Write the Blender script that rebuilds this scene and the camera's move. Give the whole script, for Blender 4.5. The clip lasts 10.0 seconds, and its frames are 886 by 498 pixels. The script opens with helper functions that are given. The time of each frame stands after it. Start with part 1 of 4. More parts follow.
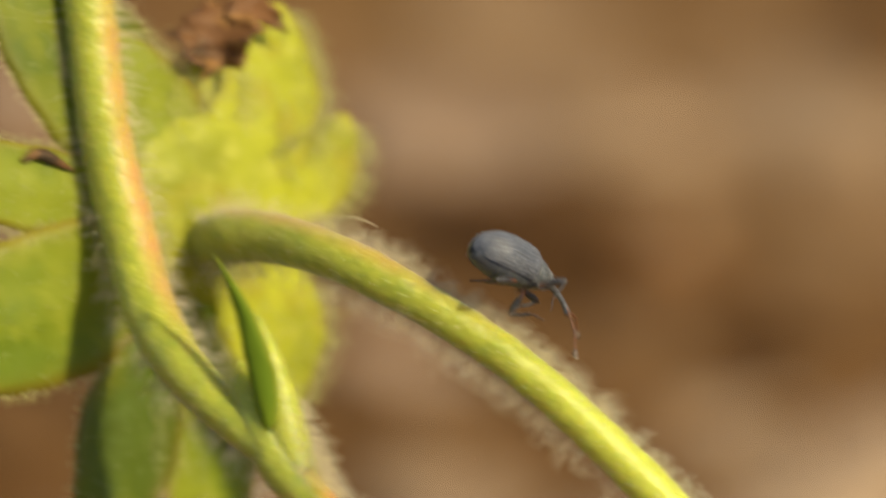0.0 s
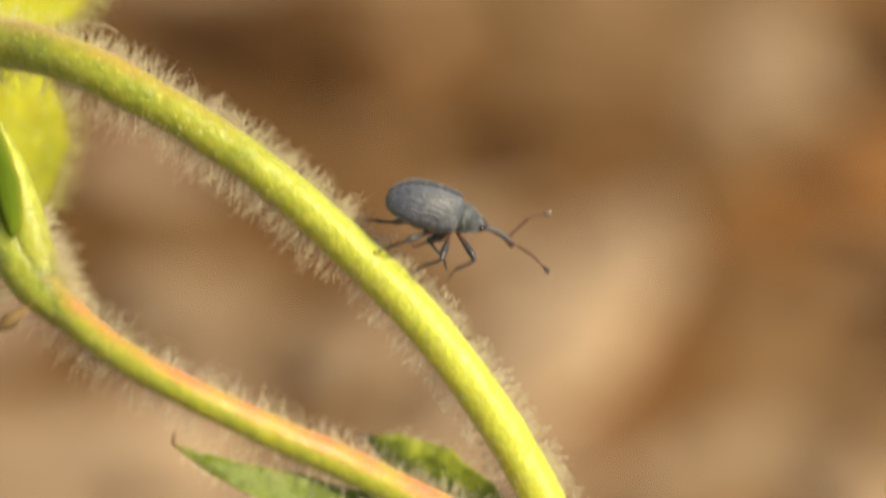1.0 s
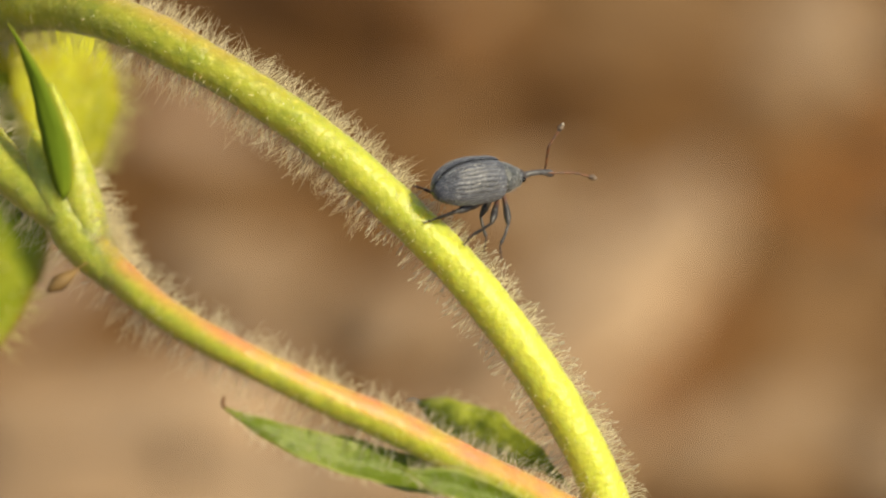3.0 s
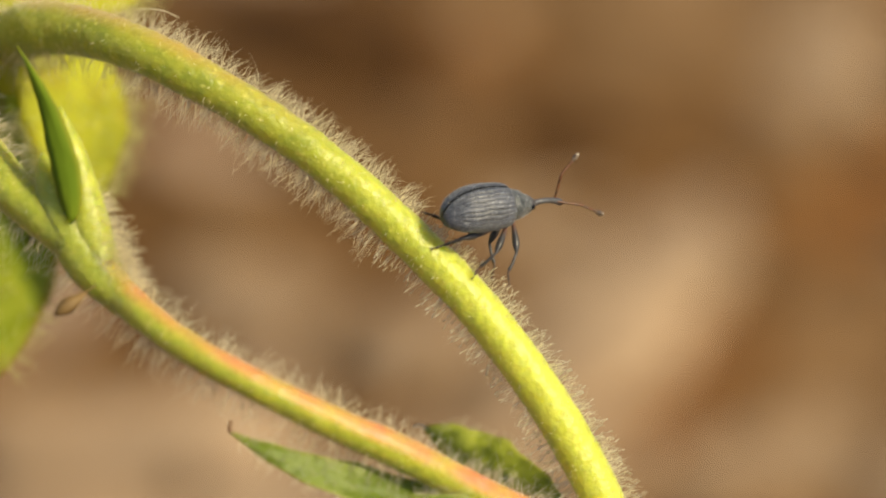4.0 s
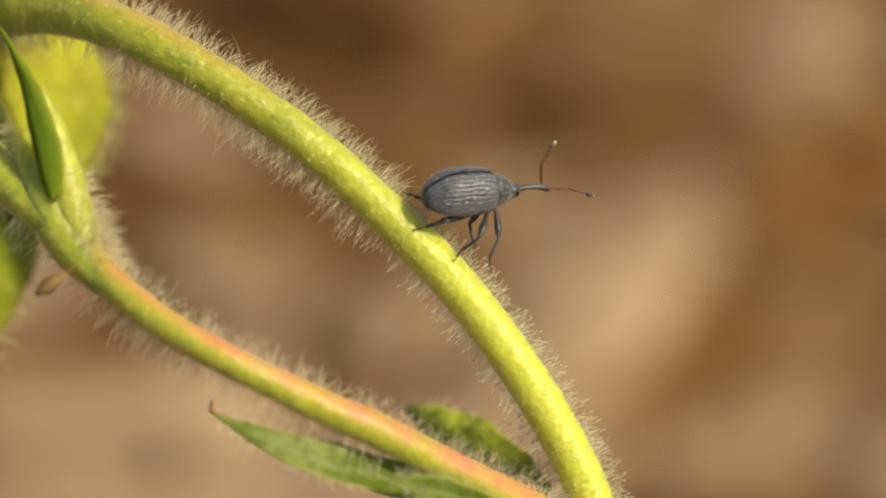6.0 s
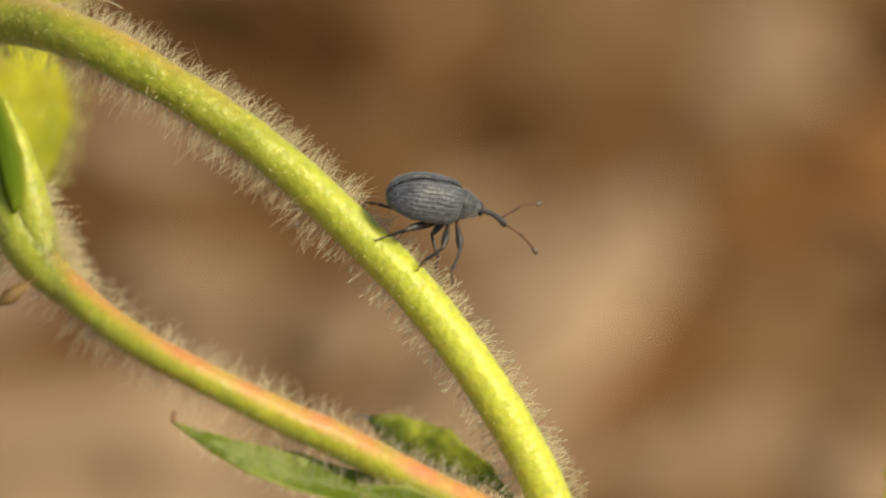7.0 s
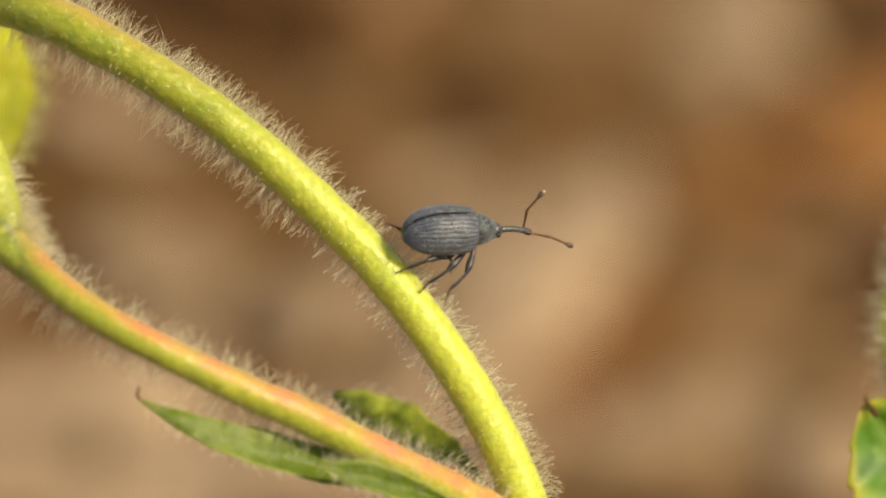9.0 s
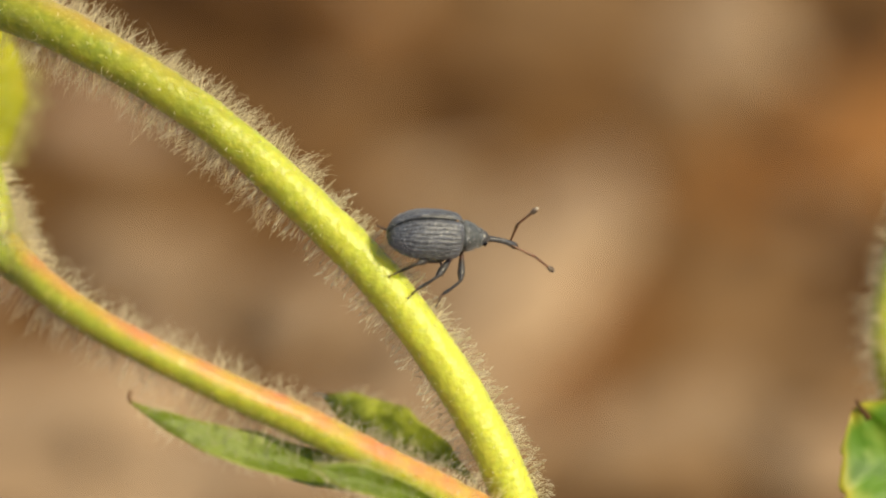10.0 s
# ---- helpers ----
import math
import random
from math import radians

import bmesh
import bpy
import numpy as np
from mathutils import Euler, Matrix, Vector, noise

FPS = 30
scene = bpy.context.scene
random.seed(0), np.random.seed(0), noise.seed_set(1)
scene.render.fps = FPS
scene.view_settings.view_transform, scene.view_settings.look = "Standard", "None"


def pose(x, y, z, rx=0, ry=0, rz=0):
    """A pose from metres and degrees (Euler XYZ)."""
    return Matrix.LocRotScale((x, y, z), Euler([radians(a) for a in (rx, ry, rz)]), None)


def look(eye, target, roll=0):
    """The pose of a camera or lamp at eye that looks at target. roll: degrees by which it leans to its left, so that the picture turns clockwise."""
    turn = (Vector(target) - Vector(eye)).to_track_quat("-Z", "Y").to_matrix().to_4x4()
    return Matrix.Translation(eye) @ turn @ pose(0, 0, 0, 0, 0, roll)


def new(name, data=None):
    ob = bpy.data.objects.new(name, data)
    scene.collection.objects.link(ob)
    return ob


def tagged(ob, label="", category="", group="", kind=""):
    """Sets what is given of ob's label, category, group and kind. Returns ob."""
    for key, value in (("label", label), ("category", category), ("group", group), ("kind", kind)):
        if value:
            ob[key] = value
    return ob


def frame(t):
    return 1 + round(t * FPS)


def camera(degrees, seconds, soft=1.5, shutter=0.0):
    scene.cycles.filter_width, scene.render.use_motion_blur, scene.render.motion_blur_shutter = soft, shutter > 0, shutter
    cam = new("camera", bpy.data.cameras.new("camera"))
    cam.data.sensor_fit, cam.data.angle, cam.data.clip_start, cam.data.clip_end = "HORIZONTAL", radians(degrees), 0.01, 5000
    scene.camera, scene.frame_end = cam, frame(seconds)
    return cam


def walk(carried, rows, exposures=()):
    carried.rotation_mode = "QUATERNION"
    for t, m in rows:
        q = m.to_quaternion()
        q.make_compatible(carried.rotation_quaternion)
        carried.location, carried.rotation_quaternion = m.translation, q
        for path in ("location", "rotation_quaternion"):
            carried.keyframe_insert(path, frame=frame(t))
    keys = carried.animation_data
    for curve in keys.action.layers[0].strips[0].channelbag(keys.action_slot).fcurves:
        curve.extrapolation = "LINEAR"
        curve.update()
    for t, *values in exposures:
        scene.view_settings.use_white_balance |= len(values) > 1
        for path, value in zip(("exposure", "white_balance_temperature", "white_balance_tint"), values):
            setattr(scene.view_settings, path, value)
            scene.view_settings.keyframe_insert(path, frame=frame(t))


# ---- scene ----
MM = 0.001
TILT = 30.0
# The close-up's own space: x to the right, y away from the camera, z up in the picture.
BASE = Matrix.Translation((0, 0, 0.062)) @ pose(0, 0, 0, -TILT, 0, 0)
REACH = 0.2

cam = camera(6.868, 10.0, soft=2.3, shutter=0.7)
cam.data.dof.use_dof = True
cam.data.dof.focus_distance = REACH
cam.data.dof.aperture_fstop = 40.0


def shot(u, v, roll):
    return BASE @ look((0, -REACH, 0), (u * MM, 0, v * MM), roll)


walk(cam, [
    (0.0, shot(-5.556, 5.618, 0.0)),
    (0.2, shot(-3.681, 4.699, 0.0)),
    (0.4, shot(-2.227, 3.689, 0.0)),
    (0.6, shot(-0.827, 2.556, -0.1)),
    (0.8, shot(0.643, 1.485, -0.4)),
    (1.0, shot(1.378, 0.260, -0.59)),
    (1.5, shot(1.332, -1.332, -0.7)),
    (2.0, shot(0.822, -1.148, -0.25)),
    (2.5, shot(0.283, -0.872, -0.22)),
    (3.8, shot(-0.487, -0.174, -0.06)),
    (4.0, shot(-0.211, 0.006, 0.15)),
    (4.5, shot(-0.000, 0.000, 0.0)),
    (5.0, shot(0.499, -0.196, 0.15)),
    (6.3, shot(0.276, -0.551, 0.25)),
    (6.5, shot(0.462, -0.501, 0.25)),
    (7.0, shot(1.321, -0.251, 0.2)),
    (7.5, shot(1.664, -0.021, 0.13)),
    (8.0, shot(2.203, -0.318, 0.1)),
    (8.5, shot(2.397, -0.632, 0.0)),
    (9.0, shot(2.291, -0.928, -0.06)),
    (9.5, shot(2.239, -0.689, -0.1)),
    (10.0, shot(2.521, -0.850, -0.1)),
], exposures=[(0.0, 0.27), (0.5, 0.37), (1.0, 0.49), (1.5, 0.52), (2.0, 0.47), (2.5, 0.41), (4.0, 0.32), (5.0, 0.26), (6.5, 0.21), (7.0, 0.15), (8.0, 0.18), (9.0, 0.28), (10.0, 0.29)])

# ---- light ----
SUN = (BASE.to_3x3() @ Vector((0.60, -0.68, 0.42))).normalized()
world = bpy.data.worlds.new("sky")
scene.world = world
world.use_nodes = True
sky = world.node_tree.nodes.new("ShaderNodeTexSky")
sky.sky_type, sky.sun_disc = "NISHITA", False
sky.sun_elevation = math.asin(SUN.z)
sky.sun_rotation = math.atan2(SUN.x, SUN.y)
backing = world.node_tree.nodes["Background"]
backing.inputs["Strength"].default_value = 0.093
world.node_tree.links.new(sky.outputs[0], backing.inputs["Color"])
sun_data = bpy.data.lights.new("sun", "SUN")
sun_data.energy, sun_data.angle, sun_data.color = 4.4, radians(3.0), (1.0, 0.852, 0.545)
sun = new("sun", sun_data)
sun.matrix_world = look(SUN, (0, 0, 0))


# ---- materials ----
def material(name, colour, rough=0.5, spots=(), bump=0.0, bump_scale=4000.0, sheen=0.0,
             subsurface=0.0, through_colour=None, through_share=0.0, blush=None, specular=0.5, coat=0.0, tone=None):
    """spots: rows of (noise scale per metre, colour, low, high) laid over one another."""
    m = bpy.data.materials.new(name)
    m.use_nodes = True
    n, l = m.node_tree.nodes, m.node_tree.links
    b = n["Principled BSDF"]
    place = n.new("ShaderNodeNewGeometry").outputs["Position"]
    out = None
    base = n.new("ShaderNodeRGB")
    base.outputs[0].default_value = (*colour, 1)
    out = base.outputs[0]
    for scale, other, low, high in spots:
        tex = n.new("ShaderNodeTexNoise")
        tex.inputs["Scale"].default_value, tex.inputs["Detail"].default_value = scale, 5.0
        l.new(place, tex.inputs["Vector"])
        ramp = n.new("ShaderNodeMapRange")
        ramp.inputs["From Min"].default_value, ramp.inputs["From Max"].default_value = low, high
        l.new(tex.outputs["Fac"], ramp.inputs["Value"])
        mix = n.new("ShaderNodeMix")
        mix.data_type = "RGBA"
        l.new(ramp.outputs[0], mix.inputs["Factor"])
        l.new(out, mix.inputs["A"])
        mix.inputs["B"].default_value = (*other, 1)
        out = mix.outputs["Result"]
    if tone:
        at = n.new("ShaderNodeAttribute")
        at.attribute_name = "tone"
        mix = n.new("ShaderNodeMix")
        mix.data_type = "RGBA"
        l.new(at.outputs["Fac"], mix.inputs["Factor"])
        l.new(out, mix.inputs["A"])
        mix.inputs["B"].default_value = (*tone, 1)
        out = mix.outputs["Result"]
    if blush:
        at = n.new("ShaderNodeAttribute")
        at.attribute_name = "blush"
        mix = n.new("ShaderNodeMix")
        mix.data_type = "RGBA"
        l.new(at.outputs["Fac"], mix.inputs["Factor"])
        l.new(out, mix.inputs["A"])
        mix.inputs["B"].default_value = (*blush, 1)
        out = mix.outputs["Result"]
    l.new(out, b.inputs["Base Color"])
    b.inputs["Roughness"].default_value = rough
    b.inputs["Specular IOR Level"].default_value = specular
    if sheen:
        b.inputs["Sheen Weight"].default_value = sheen
    if subsurface:
        b.inputs["Subsurface Weight"].default_value = subsurface
        b.inputs["Subsurface Radius"].default_value = (1.0, 0.8, 0.15)
        b.inputs["Subsurface Scale"].default_value = 0.0017
    if bump:
        tex = n.new("ShaderNodeTexNoise")
        tex.inputs["Scale"].default_value, tex.inputs["Detail"].default_value = bump_scale, 4.0
        l.new(place, tex.inputs["Vector"])
        bm = n.new("ShaderNodeBump")
        bm.inputs["Strength"].default_value, bm.inputs["Distance"].default_value = bump, 0.3 / bump_scale
        l.new(tex.outputs["Fac"], bm.inputs["Height"])
        l.new(bm.outputs[0], b.inputs["Normal"])
        if coat:
            b.inputs["Coat Weight"].default_value, b.inputs["Coat Roughness"].default_value = coat, 0.22
            l.new(bm.outputs[0], b.inputs["Coat Normal"])
    if through_share:
        tr = n.new("ShaderNodeBsdfTranslucent")
        tr.inputs["Color"].default_value = (*through_colour, 1)
        ms = n.new("ShaderNodeMixShader")
        ms.inputs[0].default_value = through_share
        l.new(b.outputs[0], ms.inputs[1])
        l.new(tr.outputs[0], ms.inputs[2])
        l.new(ms.outputs[0], n["Material Output"].inputs["Surface"])
    return m


# tone also carries the painted sunlight on the flower stalk's lower part
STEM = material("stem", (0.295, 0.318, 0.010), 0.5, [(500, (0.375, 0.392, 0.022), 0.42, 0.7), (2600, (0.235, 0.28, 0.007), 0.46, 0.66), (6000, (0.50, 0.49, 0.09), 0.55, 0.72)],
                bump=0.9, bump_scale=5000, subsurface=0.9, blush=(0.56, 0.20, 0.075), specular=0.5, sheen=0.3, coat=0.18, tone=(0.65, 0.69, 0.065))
HAIR = material("plant_hair", (0.93, 0.86, 0.66), 0.3, through_colour=(0.97, 0.91, 0.70), through_share=0.5)
BEAD = material("beaded_bristle", (0.85, 0.80, 0.62), 0.12, through_colour=(0.95, 0.92, 0.75), through_share=0.4, specular=0.9)
DOWN = material("white_down", (0.80, 0.80, 0.36), 0.4, through_colour=(0.92, 0.90, 0.56), through_share=0.6)
SEPAL = material("sepal", (0.57, 0.59, 0.032), 0.55, [(230, (0.34, 0.36, 0.018), 0.42, 0.62), (1500, (0.62, 0.61, 0.08), 0.52, 0.72), (700, (0.42, 0.38, 0.022), 0.50, 0.68)],
                 bump=0.5, bump_scale=2000, through_colour=(0.70, 0.70, 0.035), through_share=0.4, blush=(0.40, 0.18, 0.03))
GREEN_SEPAL = material("green_sepal", (0.30, 0.34, 0.014), 0.5, [(260, (0.17, 0.24, 0.010), 0.45, 0.62), (1500, (0.38, 0.41, 0.03), 0.5, 0.8)],
                       bump=0.4, bump_scale=2500, through_colour=(0.42, 0.50, 0.025), through_share=0.4, blush=(0.36, 0.20, 0.03))
DEEP_SEPAL = material("deep_sepal", (0.10, 0.145, 0.006), 0.5, [(260, (0.23, 0.26, 0.012), 0.45, 0.62), (1500, (0.11, 0.17, 0.01), 0.5, 0.75)],
                      bump=0.4, bump_scale=2500, through_colour=(0.25, 0.34, 0.02), through_share=0.35, blush=(0.36, 0.20, 0.03))
DARK_BRACT = material("dark_bract", (0.125, 0.195, 0.010), 0.8, [(500, (0.22, 0.28, 0.015), 0.45, 0.72)], specular=0.15, bump=0.3, bump_scale=3000,
                      through_colour=(0.18, 0.24, 0.01), through_share=0.25, blush=(0.30, 0.30, 0.03))
BRACT = material("bract", (0.155, 0.225, 0.014), 0.5, [(420, (0.31, 0.38, 0.05), 0.40, 0.72), (1900, (0.13, 0.19, 0.013), 0.48, 0.68)], bump=0.9, bump_scale=2200,
                 through_colour=(0.36, 0.46, 0.02), through_share=0.4, blush=(0.50, 0.50, 0.11))
LIME_BRACT = material("lime_bract", (0.29, 0.34, 0.015), 0.55, [(450, (0.44, 0.49, 0.05), 0.45, 0.66), (1500, (0.16, 0.21, 0.010), 0.46, 0.66)], bump=0.8, bump_scale=2500,
                      through_colour=(0.40, 0.45, 0.02), through_share=0.35, blush=(0.50, 0.46, 0.10))
LEAF = material("leaf", (0.12, 0.27, 0.008), 0.5, [(420, (0.36, 0.47, 0.08), 0.47, 0.60), (1100, (0.06, 0.17, 0.005), 0.5, 0.68)], bump=0.4, bump_scale=1500,
                through_colour=(0.3, 0.5, 0.02), through_share=0.35, blush=(0.60, 0.50, 0.04))
WITHERED = material("withered", (0.15, 0.062, 0.014), 0.7, [(420, (0.030, 0.016, 0.005), 0.44, 0.56), (1400, (0.34, 0.17, 0.04), 0.55, 0.7)], bump=0.8, bump_scale=3000)
DRY = material("dry_bract", (0.20, 0.12, 0.035), 0.7, [(1500, (0.10, 0.055, 0.016), 0.45, 0.7)])
SPECK = material("speck", (0.01, 0.01, 0.008), 0.6)
SHELL = material("wing_case", (0.103, 0.111, 0.138), 0.36, [(2500, (0.070, 0.076, 0.092), 0.48, 0.66), (12000, (0.30, 0.31, 0.34), 0.56, 0.70)],
                 bump=0.9, bump_scale=16000, sheen=0.12, specular=0.5, tone=(0.012, 0.013, 0.016))
UNDER = material("under_body", (0.06, 0.064, 0.072), 0.5, [(9000, (0.16, 0.17, 0.18), 0.52, 0.75)], bump=0.8, bump_scale=14000)
FORE = material("fore_body", (0.062, 0.070, 0.076), 0.5, [(6500, (0.022, 0.025, 0.028), 0.50, 0.60), (13000, (0.34, 0.35, 0.37), 0.58, 0.70)],
                bump=1.0, bump_scale=10000, sheen=0.15, specular=0.4)
CHITIN = material("chitin", (0.050, 0.049, 0.054), 0.35, [(8000, (0.15, 0.15, 0.16), 0.5, 0.75)], bump=0.5, bump_scale=12000)
LEG = material("leg_chitin", (0.030, 0.029, 0.032), 0.4, [(8000, (0.15, 0.15, 0.16), 0.55, 0.75), (3500, (0.03, 0.028, 0.028), 0.5, 0.65)], bump=0.6, bump_scale=12000, tone=(0.11, 0.042, 0.022))
FOOT = material("foot_chitin", (0.075, 0.038, 0.024), 0.4, [(6000, (0.035, 0.024, 0.02), 0.45, 0.65)], bump=0.5, bump_scale=12000)
RUST = material("rust_chitin", (0.17, 0.065, 0.028), 0.4, [(7000, (0.045, 0.025, 0.016), 0.42, 0.66)])
CLUB = material("antenna_club", (0.20, 0.15, 0.11), 0.6, [(9000, (0.05, 0.03, 0.022), 0.4, 0.6)], tone=(0.55, 0.48, 0.38))
EYE = material("eye", (0.006, 0.006, 0.007), 0.15)
BRISTLE = material("bristle", (0.27, 0.28, 0.30), 0.4)
SOIL = material("soil", (0.17, 0.090, 0.035), 0.9, [(5, (0.10, 0.05, 0.014), 0.4, 0.7), (45, (0.18, 0.098, 0.034), 0.45, 0.65), (130, (0.10, 0.042, 0.009), 0.5, 0.7)], specular=0.1)


def litter(name, colour):
    dark = tuple(c * 0.6 for c in colour)
    pale = tuple(min(0.8, c * 1.3) for c in colour)
    return material(name, colour, 0.75, [(260, dark, 0.45, 0.8), (700, pale, 0.5, 0.85)], specular=0.15)


TAN = litter("tan_litter", (0.385, 0.265, 0.160))
GREY_TAN = litter("grey_litter", (0.295, 0.198, 0.116))
RUST_BROWN = litter("rust_litter", (0.265, 0.118, 0.034))
RED_BROWN = litter("red_brown_litter", (0.175, 0.076, 0.021))
MID_BROWN = litter("mid_litter", (0.205, 0.118, 0.052))
MAUVE = litter("mauve_litter", (0.30, 0.205, 0.135))
BROWN = litter("brown_litter", (0.135, 0.068, 0.022))
DARK_BROWN = litter("dark_litter", (0.060, 0.026, 0.005))


# ---- mesh helpers ----
def mesh_of(name, verts, faces, mats, smooth=True, values=None, slots=None, tones=None):
    me = bpy.data.meshes.new(name)
    me.from_pydata([tuple(v) for v in verts], [], faces)
    for m in mats:
        me.materials.append(m)
    if smooth:
        me.polygons.foreach_set("use_smooth", [True] * len(me.polygons))
    if slots is not None:
        me.polygons.foreach_set("material_index", slots)
    if values is not None:
        at = me.attributes.new("blush", "FLOAT", "POINT")
        at.data.foreach_set("value", list(values))
    if tones is not None:
        at = me.attributes.new("tone", "FLOAT", "POINT")
        at.data.foreach_set("value", list(tones))
    me.update()
    return me


def part(name, me, parent, label="", kind=""):
    ob = new(name, me)
    ob.parent = parent
    return tagged(ob, label=label, kind=kind)


def spline(points, count):
    """Even samples of a smooth curve through the points (and any further columns)."""
    p = np.array(points, float)
    p = np.vstack([2 * p[0] - p[1], p, 2 * p[-1] - p[-2]])
    out = []
    n = len(p) - 3
    for k in range(count):
        s = k / (count - 1) * n
        i = min(int(s), n - 1)
        f = s - i
        a, b, c, d = p[i:i + 4]
        out.append(0.5 * (2 * b + (c - a) * f + (2 * a - 5 * b + 4 * c - d) * f ** 2 + (3 * b - a - 3 * c + d) * f ** 3))
    return np.array(out)


def frames_along(path):
    tang = np.gradient(path, axis=0)
    tang /= np.linalg.norm(tang, axis=1)[:, None]
    side = np.cross(tang[0], (0, 1, 0.01))
    side /= np.linalg.norm(side)
    sides = []
    for t in tang:
        side = side - t * side.dot(t)
        side = side / np.linalg.norm(side)
        sides.append(side)
    sides = np.array(sides)
    return tang, sides, np.cross(tang, sides)


def tube(path, radii, around=16, wobble=0.0, cap=True):
    """Vertices and faces of a tube with rounded ends."""
    path = np.asarray(path, float)
    radii = np.asarray(radii, float)
    _, a, b = frames_along(path)
    verts, faces = [], []
    for i in range(len(path)):
        for k in range(around):
            w = 2 * math.pi * k / around
            r = radii[i]
            if wobble:
                r *= 1 + wobble * noise.noise(Vector(path[i] * 1.6) + Vector((math.cos(w), math.sin(w), 0)) * 0.8)
            verts.append(path[i] + r * (math.cos(w) * a[i] + math.sin(w) * b[i]))
    for i in range(len(path) - 1):
        for k in range(around):
            q = (k + 1) % around
            faces.append((i * around + k, i * around + q, (i + 1) * around + q, (i + 1) * around + k))
    if cap:
        for i, flip in ((0, True), (len(path) - 1, False)):
            verts.append(path[i])
            c = len(verts) - 1
            for k in range(around):
                q = (k + 1) % around
                f = (i * around + k, i * around + q, c)
                faces.append(f[::-1] if flip else f)
    return verts, faces


def hair_mesh(name, roots, ways, lengths, width, mat, bend=0.35, rng=None, droop=(0, 0, -1), taper=((0, 1.0), (0.4, 0.8), (0.75, 0.5), (1.0, 0.12))):
    """Many tapered, slightly bent three-sided hairs in one mesh; all in millimetres."""
    rng = rng or np.random.RandomState(1)
    n = len(roots)
    roots, ways = np.array(roots), np.array(ways)
    ways = ways / np.linalg.norm(ways, axis=1)[:, None]
    any_way = rng.normal(size=(n, 3))
    a = np.cross(ways, any_way)
    a /= np.linalg.norm(a, axis=1)[:, None]
    b = np.cross(ways, a)
    lengths = np.array(lengths)[:, None]
    lean = a * rng.normal(0, bend, (n, 1)) + np.array(droop) * bend * 0.4
    rings = []
    for f, w in taper:
        mid = roots + ways * lengths * f + lean * lengths * f * f
        for k in range(3):
            g = 2 * math.pi * k / 3
            rings.append(mid + width * w * (math.cos(g) * a + math.sin(g) * b))
    verts = np.stack(rings, 1).reshape(-1, 3) * MM
    faces = []
    for i in range(n):
        o = i * 12
        for s in range(3):
            for k in range(3):
                q = (k + 1) % 3
                faces.append((o + s * 3 + k, o + s * 3 + q, o + s * 3 + 3 + q, o + s * 3 + 3 + k))
    return mesh_of(name, verts, faces, [mat])


def blade(base, ctrl, tip, width, lift=(0, -1, 0), cup=0.2, thick=0.12, along=22, across=10, peak=0.45, notch=0.0, teeth=0, rim=0.0, curl=0.0, wave=0.0, sharp=0.75, seed=0):
    """A leaf or sepal in millimetres: verts, faces and a rim value. lift: the way its face looks."""
    base, ctrl, tip, lift = (np.array(q, float) for q in (base, ctrl, tip, lift))
    rng = random.Random(seed)
    ph = rng.uniform(0, 9)
    verts, values = [], []
    for layer in (1, -1):
        for i in range(along + 1):
            f = i / along
            mid = (1 - f) ** 2 * base + 2 * f * (1 - f) * ctrl + f * f * tip
            t = 2 * (1 - f) * (ctrl - base) + 2 * f * (tip - ctrl)
            t /= np.linalg.norm(t)
            s = np.cross(t, lift)
            s /= np.linalg.norm(s)
            up = np.cross(s, t)
            e = math.log(0.5) / math.log(peak)
            w = width / 2 * max(0.02, math.sin(math.pi * min(1, f ** e * 0.985)) ** sharp)
            if f < peak:
                w = max(w, width / 2 * notch)
            for k in range(across + 1):
                g = 2 * k / across - 1
                ww = w
                if wave:
                    ww = w * (1 + wave * (math.sin(19 * f + ph + g) + 0.6 * math.sin(41 * f + 2 * ph)) * abs(g))
                if teeth:
                    ww = w * (1 - 0.16 * abs((f * teeth) % 1.0 - 0.25) * abs(g) ** 3)
                h = cup * width * (g * g - 0.4) * math.sin(math.pi * min(1, f + 0.15)) + 0.03 * width * math.sin(7 * f + 3 * g + ph) + curl * f * f * width
                h += wave * 0.5 * width * abs(g) * math.sin(23 * f + ph * 3 + 2 * g)
                h += -0.02 * width * math.exp(-(g / 0.12) ** 2)
                d = thick / 2 * (1 - 0.75 * abs(g) ** 4) * (1 - 0.6 * f ** 4)
                verts.append(mid + s * ww * g + up * (h + layer * d))
                values.append(min(1.0, rim * max(0.0, (max(abs(g), f ** 3) - 0.72) / 0.28) ** 1.5))
    faces = []
    row = across + 1
    lay = row * (along + 1)
    for i in range(along):
        for k in range(across):
            q = i * row + k
            faces.append((q, q + 1, q + row + 1, q + row))
            faces.append((lay + q, lay + q + row, lay + q + row + 1, lay + q + 1))
    for i in range(along):
        for k in (0, across):
            q = i * row + k
            f = (q, q + row, lay + q + row, lay + q)
            faces.append(f if k == 0 else f[::-1])
    for i in (0, along):
        for k in range(across):
            q = i * row + k
            f = (q, lay + q, lay + q + 1, q + 1)
            faces.append(f if i == 0 else f[::-1])
    return np.array(verts), faces, values


# ---- ground ----
def ground_height(x, y):
    near = max(0.0, 1.0 - math.hypot(x, y - 0.06) / 0.16)
    return near * (0.0012 * noise.noise(Vector((x * 60, y * 60, 0))) + 0.0007 * noise.noise(Vector((x * 240, y * 240, 3))))


